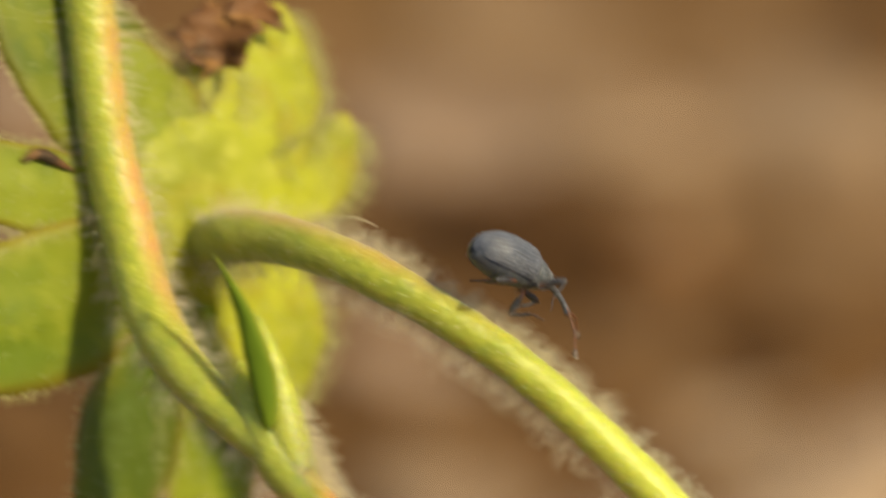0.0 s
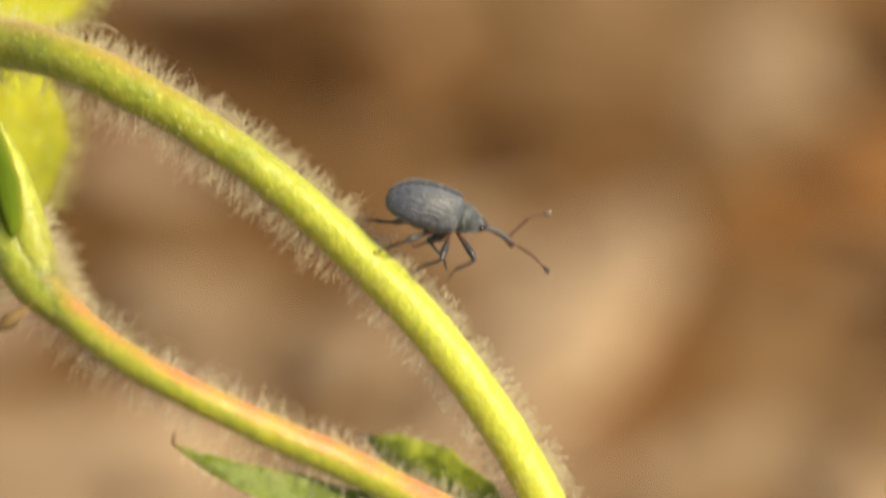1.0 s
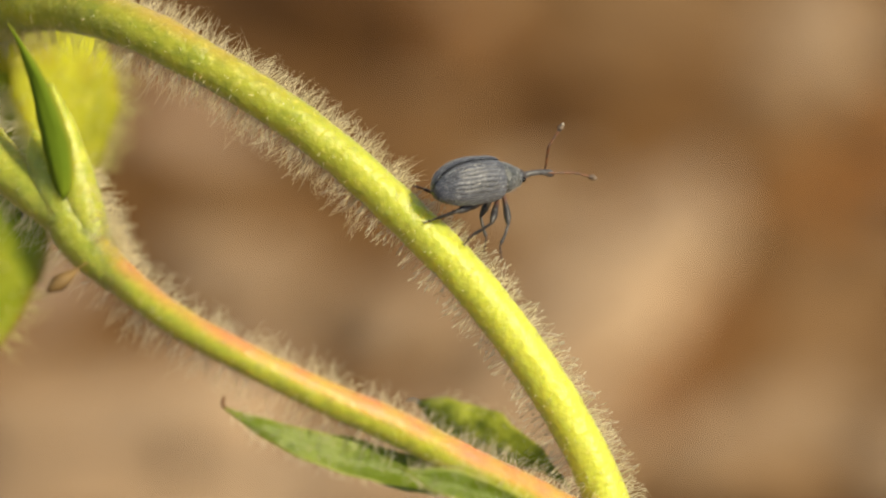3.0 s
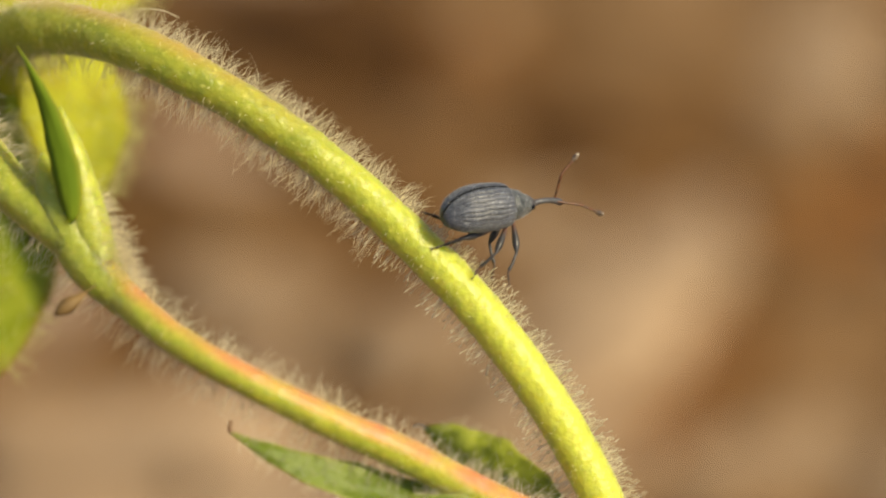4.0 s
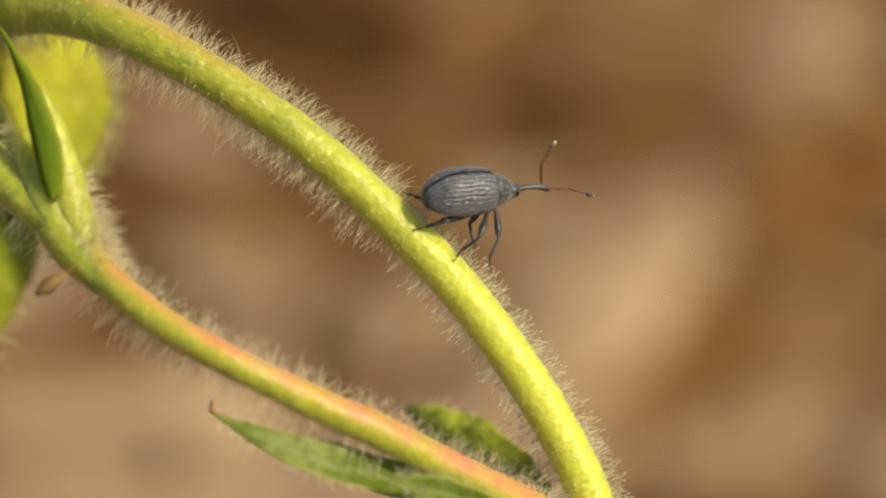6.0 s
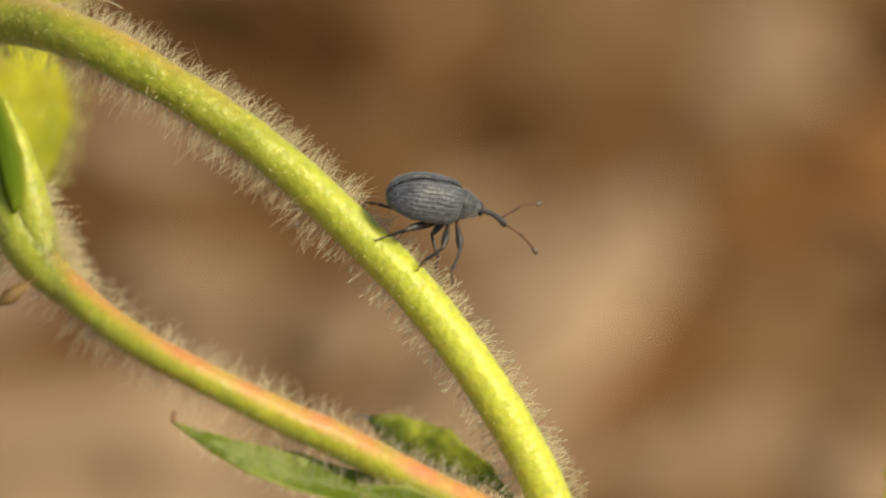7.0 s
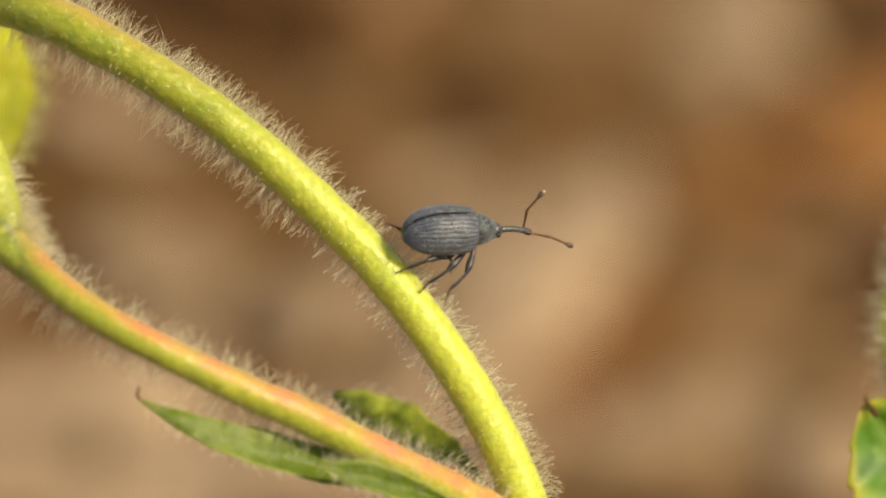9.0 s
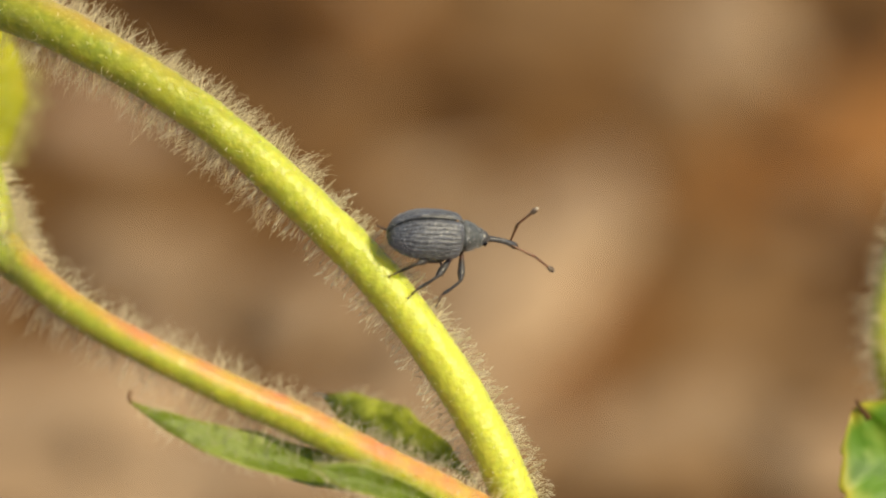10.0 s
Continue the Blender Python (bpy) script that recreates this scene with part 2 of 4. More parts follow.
def build_ground():
    near = np.linspace(-0.16, 0.16, 161)
    far = np.array([0.2, 0.3, 0.5, 1, 2, 5, 12, 30, 80, 200, 600])
    xs = np.concatenate([-far[::-1], near, far])
    ys = xs + 0.06
    verts = [(x, y, ground_height(x, y)) for y in ys for x in xs]
    n = len(xs)
    faces = [(j * n + i, j * n + i + 1, j * n + n + i + 1, j * n + n + i) for j in range(n - 1) for i in range(n - 1)]
    tagged(new("ground", mesh_of("ground", verts, faces, [SOIL])), "brown crumbly bare soil under the plant", "ground", kind="structure")


build_ground()


def litter_piece(name, label, category, group, spot, length, width, turn, mat, seed, arch=0.12):
    """A curled flake of dry leaf or bark that lies on the soil."""
    rng = random.Random(seed)
    along, across = 14, 8
    thick = 0.0004
    verts, faces = [], []
    ph = rng.uniform(0, 9)
    for layer in (1, 0):
        for i in range(along + 1):
            f = i / along
            w = width / 2 * (math.sin(math.pi * (0.08 + 0.84 * f)) ** 0.6) * (1 + 0.15 * math.sin(9 * f + ph))
            for k in range(across + 1):
                g = 2 * k / across - 1
                h = arch * width * (1 - g * g) + 0.06 * length * math.sin(math.pi * f + ph) ** 2 + 0.02 * width * math.sin(11 * f + 4 * g + ph)
                verts.append(((f - 0.5) * length, g * w * (1 + 0.08 * math.sin(13 * f + ph * 2)), h + layer * thick))
    row, lay = across + 1, (across + 1) * (along + 1)
    for i in range(along):
        for k in range(across):
            q = i * row + k
            faces.append((q, q + 1, q + row + 1, q + row))
            faces.append((lay + q, lay + q + row, lay + q + row + 1, lay + q + 1))
    for i in range(along):
        for k in (0, across):
            q = i * row + k
            faces.append((q, q + row, lay + q + row, lay + q))
    for i in (0, along):
        for k in range(across):
            q = i * row + k
            faces.append((q, lay + q, lay + q + 1, q + 1))
    ob = new(name, mesh_of(name, verts, faces, [mat]))
    ob.matrix_world = pose(spot[0], spot[1], ground_height(*spot) - 0.0006 + 0.00002 * seed, rng.uniform(-9, 9), rng.uniform(-9, 9), turn)
    return tagged(ob, label, category, group)


LITTER_FAR = [
    ((-0.0146, 0.1451), 0.0098, 0.0068, 0, MID_BROWN),
    ((-0.0062, 0.1500), 0.0099, 0.0062, 0, GREY_TAN),
    ((0.0032, 0.1500), 0.0099, 0.0062, 0, MID_BROWN),
    ((0.0096, 0.1509), 0.0066, 0.0063, 0, DARK_BROWN),
    ((0.0059, 0.1442), 0.0114, 0.0067, 0, MID_BROWN),
    ((-0.0023, 0.1445), 0.0086, 0.0060, 7, MID_BROWN),
    ((-0.0097, 0.1369), 0.0096, 0.0079, 0, MAUVE),
    ((-0.0023, 0.1380), 0.0104, 0.0073, -6, GREY_TAN),
    ((0.0058, 0.1386), 0.0103, 0.0080, 4, GREY_TAN),
    ((0.0109, 0.1375), 0.0084, 0.0079, 0, GREY_TAN),
    ((0.0017, 0.1323), 0.0097, 0.0049, 11, MID_BROWN),
    ((0.0097, 0.1312), 0.0070, 0.0063, 0, MID_BROWN),
    ((0.0009, 0.1288), 0.0036, 0.0035, 20, GREY_TAN),
    ((-0.0128, 0.1318), 0.0048, 0.0045, 0, BROWN),
    ((-0.0291, 0.1416), 0.0089, 0.0085, 21, MAUVE),
    ((0.0177, 0.1340), 0.0099, 0.0081, 38, MID_BROWN),
]
LITTER_DEEP = [
    ((-0.0064, 0.1270), 0.0114, 0.0089, -10, DARK_BROWN),
    ((-0.0022, 0.1284), 0.0057, 0.0054, -10, BROWN),
    ((-0.0042, 0.1229), 0.0068, 0.0061, 0, DARK_BROWN),
    ((0.0009, 0.1235), 0.0056, 0.0053, 0, RED_BROWN),
    ((0.0038, 0.1235), 0.0057, 0.0054, 10, BROWN),
    ((0.0025, 0.1189), 0.0081, 0.0053, -10, BROWN),
    ((-0.0006, 0.1179), 0.0055, 0.0046, 0, MID_BROWN),
    ((0.0055, 0.1176), 0.0061, 0.0058, 20, DARK_BROWN),
    ((0.0082, 0.1240), 0.0068, 0.0065, 0, MID_BROWN),
    ((0.0129, 0.1257), 0.0100, 0.0054, 80, MID_BROWN),
    ((0.0127, 0.1179), 0.0096, 0.0047, 74, BROWN),
    ((0.0096, 0.1189), 0.0079, 0.0059, 50, BROWN),
    ((0.0082, 0.1140), 0.0067, 0.0049, 37, BROWN),
    ((0.0067, 0.1112), 0.0072, 0.0040, 64, BROWN),
    ((0.0050, 0.1074), 0.0070, 0.0037, 74, GREY_TAN),
    ((0.0028, 0.1105), 0.0041, 0.0039, 20, TAN),
]
LITTER_SIDE = [
    ((0.0166, 0.1229), 0.0126, 0.0046, 83, GREY_TAN),
    ((0.0183, 0.1224), 0.0094, 0.0039, 83, TAN),
    ((0.0149, 0.1161), 0.0084, 0.0043, 74, MID_BROWN),
    ((0.0204, 0.1273), 0.0098, 0.0031, 85, BROWN),
    ((0.0238, 0.1224), 0.0140, 0.0041, 85, DARK_BROWN),
    ((0.0213, 0.1171), 0.0108, 0.0041, 80, MID_BROWN),
    ((0.0164, 0.1094), 0.0069, 0.0065, -20, RUST_BROWN),
    ((0.0186, 0.1069), 0.0079, 0.0075, 36, RUST_BROWN),
    ((0.0197, 0.1120), 0.0060, 0.0057, 0, RUST_BROWN),
    ((0.0135, 0.1120), 0.0072, 0.0045, 64, BROWN),
    ((0.0163, 0.1001), 0.0105, 0.0054, 67, BROWN),
    ((0.0216, 0.0973), 0.0154, 0.0049, 82, DARK_BROWN),
    ((0.0199, 0.1011), 0.0114, 0.0048, 74, BROWN),
    ((0.0189, 0.0954), 0.0101, 0.0035, 73, MID_BROWN),
    ((0.0215, 0.1079), 0.0111, 0.0046, 77, GREY_TAN),
]
LITTER_BAND = [
    ((0.0099, 0.1062), 0.0098, 0.0048, 71, MAUVE),
    ((0.0085, 0.1021), 0.0116, 0.0077, 67, TAN),
    ((0.0061, 0.0954), 0.0119, 0.0076, 65, TAN),
    ((0.0053, 0.1009), 0.0067, 0.0050, 67, TAN),
    ((0.0029, 0.0904), 0.0103, 0.0061, 58, GREY_TAN),
    ((0.0136, 0.1055), 0.0101, 0.0033, 74, BROWN),
    ((0.0128, 0.0999), 0.0112, 0.0031, 72, BROWN),
    ((0.0106, 0.0940), 0.0101, 0.0031, 70, RED_BROWN),
    ((0.0128, 0.0929), 0.0078, 0.0037, 66, BROWN),
    ((0.0079, 0.0884), 0.0090, 0.0038, 66, RED_BROWN),
    ((0.0155, 0.0959), 0.0101, 0.0039, 73, MID_BROWN),
    ((0.0136, 0.0978), 0.0077, 0.0028, 73, BROWN),
    ((0.0152, 0.0886), 0.0074, 0.0059, 35, GREY_TAN),
    ((0.0185, 0.0904), 0.0084, 0.0061, 48, MID_BROWN),
    ((0.0119, 0.0868), 0.0079, 0.0050, 47, GREY_TAN),
    ((0.0051, 0.0859), 0.0097, 0.0042, 58, GREY_TAN),
]
LITTER_NEAR = [
    ((-0.0111, 0.1145), 0.0067, 0.0048, 0, MAUVE),
    ((-0.0121, 0.1102), 0.0064, 0.0038, -10, BROWN),
    ((-0.0096, 0.1016), 0.0059, 0.0056, 10, GREY_TAN),
    ((-0.0045, 0.1030), 0.0061, 0.0054, 19, BROWN),
    ((-0.0056, 0.1074), 0.0063, 0.0056, 0, BROWN),
    ((-0.0085, 0.1060), 0.0056, 0.0037, 0, MID_BROWN),
    ((-0.0015, 0.0966), 0.0070, 0.0062, 35, GREY_TAN),
    ((0.0001, 0.1016), 0.0073, 0.0060, 49, BROWN),
    ((-0.0076, 0.0997), 0.0059, 0.0047, 10, GREY_TAN),
    ((-0.0036, 0.1130), 0.0054, 0.0052, 0, BROWN),
    ((-0.0030, 0.1079), 0.0045, 0.0042, 0, BROWN),
    ((-0.0183, 0.1001), 0.0067, 0.0059, 19, MAUVE),
    ((-0.0154, 0.0931), 0.0101, 0.0030, 63, BROWN),
    ((-0.0172, 0.0890), 0.0069, 0.0051, 48, GREY_TAN),
    ((-0.0108, 0.0904), 0.0102, 0.0066, 27, TAN),
    ((-0.0066, 0.0859), 0.0085, 0.0060, 9, TAN),
    ((-0.0137, 0.0866), 0.0055, 0.0053, 18, GREY_TAN),
    ((-0.0020, 0.0853), 0.0070, 0.0054, 18, GREY_TAN),
    ((-0.0196, 0.1145), 0.0085, 0.0081, 0, MID_BROWN),
]
LITTER_EDGE = [
    ((-0.0291, 0.1273), 0.0063, 0.0060, 0, MAUVE),
    ((-0.0266, 0.1074), 0.0077, 0.0074, 0, BROWN),
    ((-0.0154, 0.0826), 0.0093, 0.0059, 9, GREY_TAN),
    ((-0.0082, 0.0820), 0.0092, 0.0059, 9, TAN),
    ((-0.0006, 0.0822), 0.0094, 0.0059, 15, GREY_TAN),
    ((0.0069, 0.0826), 0.0095, 0.0057, 34, MID_BROWN),
    ((0.0140, 0.0829), 0.0097, 0.0059, 22, MID_BROWN),
    ((0.0209, 0.0846), 0.0095, 0.0068, 34, GREY_TAN),
    ((0.0215, 0.0904), 0.0082, 0.0052, 58, MID_BROWN),
    ((-0.0231, 0.0950), 0.0090, 0.0080, 19, MID_BROWN),
    ((-0.0250, 0.1171), 0.0080, 0.0076, 10, MID_BROWN),
    ((0.0228, 0.1120), 0.0109, 0.0069, 60, RUST_BROWN),
]
for i, (spot, length, width, turn, mat) in enumerate(LITTER_FAR + LITTER_DEEP + LITTER_SIDE + LITTER_BAND + LITTER_NEAR + LITTER_EDGE):
    if mat in (TAN, GREY_TAN, MAUVE):
        litter_piece("dry_leaf", "pale dry curled leaf flake lying on the soil", "dry leaf", "leaf litter", spot, length, width, turn, mat, i)
    else:
        litter_piece("bark_chip", "brown bark chip lying on the soil", "bark chip", "bark litter", spot, length, width, turn, mat, i, 0.08)


# ---- the plant ----
plant = new("strawberry_plant")
plant.matrix_world = BASE
tagged(plant, "hairy yellow-green strawberry flower stalks with a spent flower", "plant")

STALK = [(-12.35, 5.80, 5.82, 0.82), (-11.48, 3.60, 6.06, 0.76), (-10.29, 2.40, 5.98, 0.70), (-9.00, 1.30, 5.62, 0.65), (-7.58, 0.60, 4.99, 0.62),
         (-6.04, 0.30, 4.13, 0.58), (-4.35, 0.10, 3.05, 0.56), (-2.79, 0.00, 1.85, 0.56), (-1.22, 0.00, 0.41, 0.57), (0.35, 0.00, -1.16, 0.59),
         (1.55, 0.00, -2.60, 0.59), (2.65, 0.10, -4.15, 0.59), (3.49, 0.20, -5.53, 0.59), (4.11, 0.30, -6.76, 0.60), (4.66, 0.40, -8.24, 0.62),
         (5.32, 0.80, -10.43, 0.66), (6.60, 4.00, -18.00, 0.80), (8.60, 12.00, -39.00, 1.00), (10.00, 21.00, -61.00, 1.20)]
SIDE = [(-15.58, 2.30, 15.58, 0.70), (-15.42, 2.30, 13.05, 0.70), (-15.22, 2.30, 11.23, 0.71), (-15.01, 2.30, 9.41, 0.72), (-14.62, 2.30, 7.58, 0.73),
        (-14.13, 1.90, 5.76, 0.74), (-13.59, 1.00, 4.03, 0.74), (-12.69, -0.30, 2.50, 0.69), (-11.55, -1.20, 1.33, 0.60), (-10.19, -1.90, 0.20, 0.57),
        (-8.89, -2.30, -1.17, 0.49), (-8.06, -3.00, -1.88, 0.44), (-6.82, -3.60, -2.74, 0.42), (-5.17, -3.80, -3.62, 0.42), (-3.37, -3.50, -4.50, 0.44),
        (-1.27, -2.90, -5.46, 0.47), (0.71, -2.00, -6.51, 0.48), (2.38, -1.00, -7.37, 0.50), (3.77, -0.20, -8.17, 0.52), (4.61, 0.30, -8.91, 0.52)]

def build_stalk(name, rows, label, blush_from, hairs_per_mm, seed):
    c = spline(rows, 620)
    path, radii = c[:, :3], c[:, 3]
    around = 40
    verts, faces = tube(path, radii, around, 0.05)
    # small swellings where the hairs stand
    for n in range(len(path) * around):
        p, mid = verts[n], path[n // around]
        q = Vector(p * 5.5)
        verts[n] = p + (p - mid) * (0.050 * max(0.0, noise.noise(q * 1.3)) + 0.024 * noise.noise(q * 2.7))
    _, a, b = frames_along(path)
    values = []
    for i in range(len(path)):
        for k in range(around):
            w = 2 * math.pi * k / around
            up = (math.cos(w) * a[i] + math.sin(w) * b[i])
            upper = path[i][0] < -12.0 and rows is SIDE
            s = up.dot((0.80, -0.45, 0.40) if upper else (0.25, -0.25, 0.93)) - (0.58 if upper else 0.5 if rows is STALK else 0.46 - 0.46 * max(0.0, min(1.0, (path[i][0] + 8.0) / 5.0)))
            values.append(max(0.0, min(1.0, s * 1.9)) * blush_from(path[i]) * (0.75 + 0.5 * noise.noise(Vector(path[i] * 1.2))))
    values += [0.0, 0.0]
    # sunlight painted into the colour: brighter and yellower towards its foot
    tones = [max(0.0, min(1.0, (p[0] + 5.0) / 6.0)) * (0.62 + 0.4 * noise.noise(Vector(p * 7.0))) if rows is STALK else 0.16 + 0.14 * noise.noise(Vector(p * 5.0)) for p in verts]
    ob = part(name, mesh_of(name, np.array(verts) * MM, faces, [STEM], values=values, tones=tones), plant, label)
    rng = np.random.RandomState(seed)
    seg = np.linalg.norm(np.diff(path, axis=0), axis=1)
    total = seg.sum()
    cum = np.concatenate([[0], np.cumsum(seg)]) / total
    count = int(total * hairs_per_mm)
    tang, a, b = frames_along(path)
    roots, ways, lengths = [], [], []
    for s in rng.uniform(0, 1, count):
        i = min(len(path) - 2, int(np.searchsorted(cum, s)) - 1 if s > 0 else 0)
        f = (s - cum[i]) / (cum[i + 1] - cum[i])
        w = rng.uniform(0, 2 * math.pi)
        out = math.cos(w) * a[i] + math.sin(w) * b[i]
        p = path[i] * (1 - f) + path[i + 1] * f
        low = rows is STALK and p[0] > -1.5
        if p[2] < -20 or (low and rng.uniform() < 0.35):
            continue
        if low and out.dot((0.72, -0.50, 0.48)) < -0.3 and rng.uniform() < 0.7:
            continue
        if rows is STALK and p[0] < -8.5 and rng.uniform() < 0.6:
            continue
        # far fewer and shorter on the front, the side towards the viewer
        front = out[1] < -0.35
        if front and rng.uniform() < 0.93:
            continue
        roots.append(p + out * radii[i] * 0.93)
        ways.append(out + tang[i] * rng.normal(0.0, 0.3) + rng.normal(0, 0.16, 3))
        lengths.append(rng.uniform(0.45, 0.95) * (0.85 + 0.22 * noise.noise(Vector(p * 0.8))) * (0.85 if low else 1.1) * (0.30 if front else 1.0))
    part("hairs", hair_mesh("hairs", roots, ways, lengths, 0.0085, HAIR, 0.42, rng), ob, "fine pale spreading hairs", "stuff")
    if rows is STALK:
        # short bristles that end in a tiny bead
        roots, ways, lengths = [], [], []
        for k in range(3400):
            i = rng.randint(0, len(path) - 1)
            w = rng.uniform(0, 2 * math.pi)
            out = math.cos(w) * a[i] + math.sin(w) * b[i]
            if -1.5 < path[i][0] and path[i][2] > -14 and (out[1] > -0.35 or rng.uniform() < 0.30):
                roots.append(path[i] + out * radii[i] * 0.95)
                ways.append(out + rng.normal(0, 0.22, 3))
                lengths.append(rng.uniform(0.22, 0.68) if out[1] > -0.35 else rng.uniform(0.06, 0.16))
        part("bristles", hair_mesh("bristles", roots, ways, lengths, 0.0095, BEAD, 0.12, rng, taper=((0, 0.9), (0.7, 0.55), (0.88, 1.7), (1.0, 0.5))), ob, "short pale bead-tipped bristles", "stuff")
    return ob


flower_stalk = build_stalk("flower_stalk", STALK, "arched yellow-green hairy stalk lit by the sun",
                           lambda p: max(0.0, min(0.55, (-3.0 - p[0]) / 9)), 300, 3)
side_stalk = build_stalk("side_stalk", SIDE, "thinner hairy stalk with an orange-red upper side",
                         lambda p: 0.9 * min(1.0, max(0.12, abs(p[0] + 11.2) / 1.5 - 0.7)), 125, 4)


def add_blade(name, parent, mat, label="", fringe=0, **kw):
    """A blade under its parent, with that many fine hairs along its edges and face."""
    v, f, val = blade(**kw)
    ob = part(name, mesh_of(name, v * MM, f, [mat], values=val), parent, label)
    if fringe:
        rng = np.random.RandomState(kw.get("seed", 0) + 50)
        row, last = kw.get("across", 10) + 1, kw.get("along", 22)
        face = np.array(kw["lift"], float) / np.linalg.norm(kw["lift"])
        roots, ways, lengths = [], [], []
        for k in range(fringe):
            j = rng.randint(2, last)
            edge = rng.uniform() < 0.65
            g = rng.choice([0, row - 1]) if edge else rng.randint(1, row - 1)
            f1 = rng.uniform()
            p = v[j * row + g] * f1 + v[j * row + g - row] * (1 - f1)
            o = p - v[j * row + row // 2] if edge else np.zeros(3)
            roots.append(p)
            ways.append(o / (np.linalg.norm(o) + 1e-6) + face * (0.3 if edge else 1.0) + rng.normal(0, 0.3, 3))
            lengths.append(rng.uniform(0.12, 0.45))
        return ob, v, hair_mesh("bract_hairs", roots, ways, lengths, 0.006, HAIR, 0.3, rng)
    return ob, v


def add_hairy_bract(label, mat, fringe, **kw):
    """A bract on the side stalk; its hairs are part of the same piece."""
    ob, v, hairs = add_blade("bract", side_stalk, mat, label, fringe=fringe, **kw)
    both = bmesh.new()
    both.from_mesh(ob.data)
    n = len(both.faces)
    both.from_mesh(hairs)
    both.faces.ensure_lookup_table()
    for face in both.faces[n:]:
        face.material_index = 1
    both.to_mesh(ob.data)
    both.free()
    ob.data.materials.append(HAIR)
    bpy.data.meshes.remove(hairs)
    return ob


# the spent flower, seen from behind


def build_calyx():
    # a gently domed back, its one side turned to the viewer, over which the sepals spread
    mid = np.array((-11.75, 0.0, 7.0))

    def depth(p):
        d = math.hypot(p[0] - mid[0], p[2] - mid[2])
        bowl = 0.05 * d * d if d < 3 else 0.45 + 0.16 * (d - 3)
        return 5.2 + 0.90 * (p[0] - mid[0]) + bowl + 0.10 * noise.noise(Vector((p[0] * 0.9, 0.0, p[2] * 0.9)))

    def spread(p, y):
        """Carries a point of the plan back to its depth."""
        k = 1 + y / 200
        return np.array((p[0] * k, y, p[2] * k))

    v, fc = [], []
    rings, around = 24, 60
    for i in range(rings + 1):
        f = 0.02 + 0.98 * i / rings
        for k in range(around):
            w = 2 * math.pi * k / around
            q = 0.95 + 0.16 * noise.noise(Vector((math.cos(w) * 2.4, math.sin(w) * 2.4, 4.0)))
            p = mid + np.array((f * q * math.cos(w) * 2.8, 0.0, f * q * math.sin(w) * 3.0))
            v.append(spread(p, depth(p) - 0.22 + 0.6 * f ** 5 + 0.05 * noise.noise(Vector(p * 3.0))))
    for i in range(rings):
        for k in range(around):
            q = (k + 1) % around
            fc.append((i * around + k, (i + 1) * around + k, (i + 1) * around + q, i * around + q))
    fc.append(tuple(range(around)))
    calyx = part("calyx", mesh_of("calyx", np.array(v) * MM, fc, [SEPAL]), plant, "pale yellow-green woolly calyx seen from behind")
    sepals = [
        # base, control, tip, width, peak, rim
        ((-11.4, 0, 7.0), (-9.95, 0, 9.2), (-10.1, 0, 12.3), 2.9, 0.42, 0.2),
        ((-10.8, 0, 6.6), (-8.8, 0, 7.0), (-8.2, 0, 9.3), 2.0, 0.50, 0.2),
        ((-12.0, 0, 7.5), (-12.0, 0, 9.4), (-11.8, 0, 11.4), 1.6, 0.50, 0.2),
        ((-12.5, 0, 7.3), (-13.5, 0, 8.9), (-14.5, 0, 11.6), 3.0, 0.45, 0.7),
        ((-13.0, 0, 7.2), (-14.8, 0, 9.8), (-18.0, 0, 14.6), 3.7, 0.50, 0.3),
        ((-13.1, 0, 6.6), (-16.0, 0, 7.2), (-20.4, 0, 7.9), 2.4, 0.55, 0.6),
        ((-12.9, 0, 6.0), (-15.6, 0, 4.0), (-20.2, 0, 2.6), 4.3, 0.52, 0.6),
        ((-12.9, 0, 5.0), (-13.9, 0, 1.5), (-14.9, 0, -3.0), 2.8, 0.58, 0.4),
        ((-12.1, 0, 4.6), (-11.4, 0, 0.6), (-12.4, 0, -3.5), 2.6, 0.50, 0.7),
        ((-11.4, 0, 5.8), (-9.5, 0, 4.0), (-10.4, 0, 0.5), 2.9, 0.42, 0.1),
    ]
    roots, ways, lengths = [], [], []
    rng = np.random.RandomState(8)
    for i, (base, ctrl, tip, width, peak, rim) in enumerate(sepals):
        v, fc, val = blade(base, ctrl, tip, width, peak=peak, notch=0.8, rim=rim, wave=0.03, cup=0.0, seed=i)
        back = len(v) // 2
        for n in range(len(v)):
            g = (n % 11) / 5 - 1
            v[n] = spread(v[n], depth(v[n]) + 0.03 * (i % 3) + 0.35 * max(0.0, 1 - (n % back) / (0.35 * back)) + (0.0 if n < back else 0.14) - 0.05 * math.exp(-(g / 0.15) ** 2))
        part("sepal", mesh_of("sepal", v * MM, fc, [DEEP_SEPAL if i in (4, 7) else GREEN_SEPAL if i in (3, 5, 6, 8) else SEPAL], values=val), calyx)
        row = 11
        for k in range(700 if i in (0, 1, 9) else 420):
            j = rng.randint(9, 22)
            edge = rng.uniform() < 0.7
            g = rng.choice([0, row - 1]) if edge else rng.randint(0, row)
            q = j * row + g
            p = v[q] * 0.5 + v[q - row] * 0.5 if rng.uniform() < 0.5 else v[q]
            rib = v[j * row + row // 2]
            o = (p - rib) if edge else np.zeros(3)
            o = o / (np.linalg.norm(o) + 1e-6) + np.array((0, -0.55 if edge else -1.0, 0)) + rng.normal(0, 0.35, 3)
            roots.append(p + rng.normal(0, 0.03, 3))
            ways.append(o)
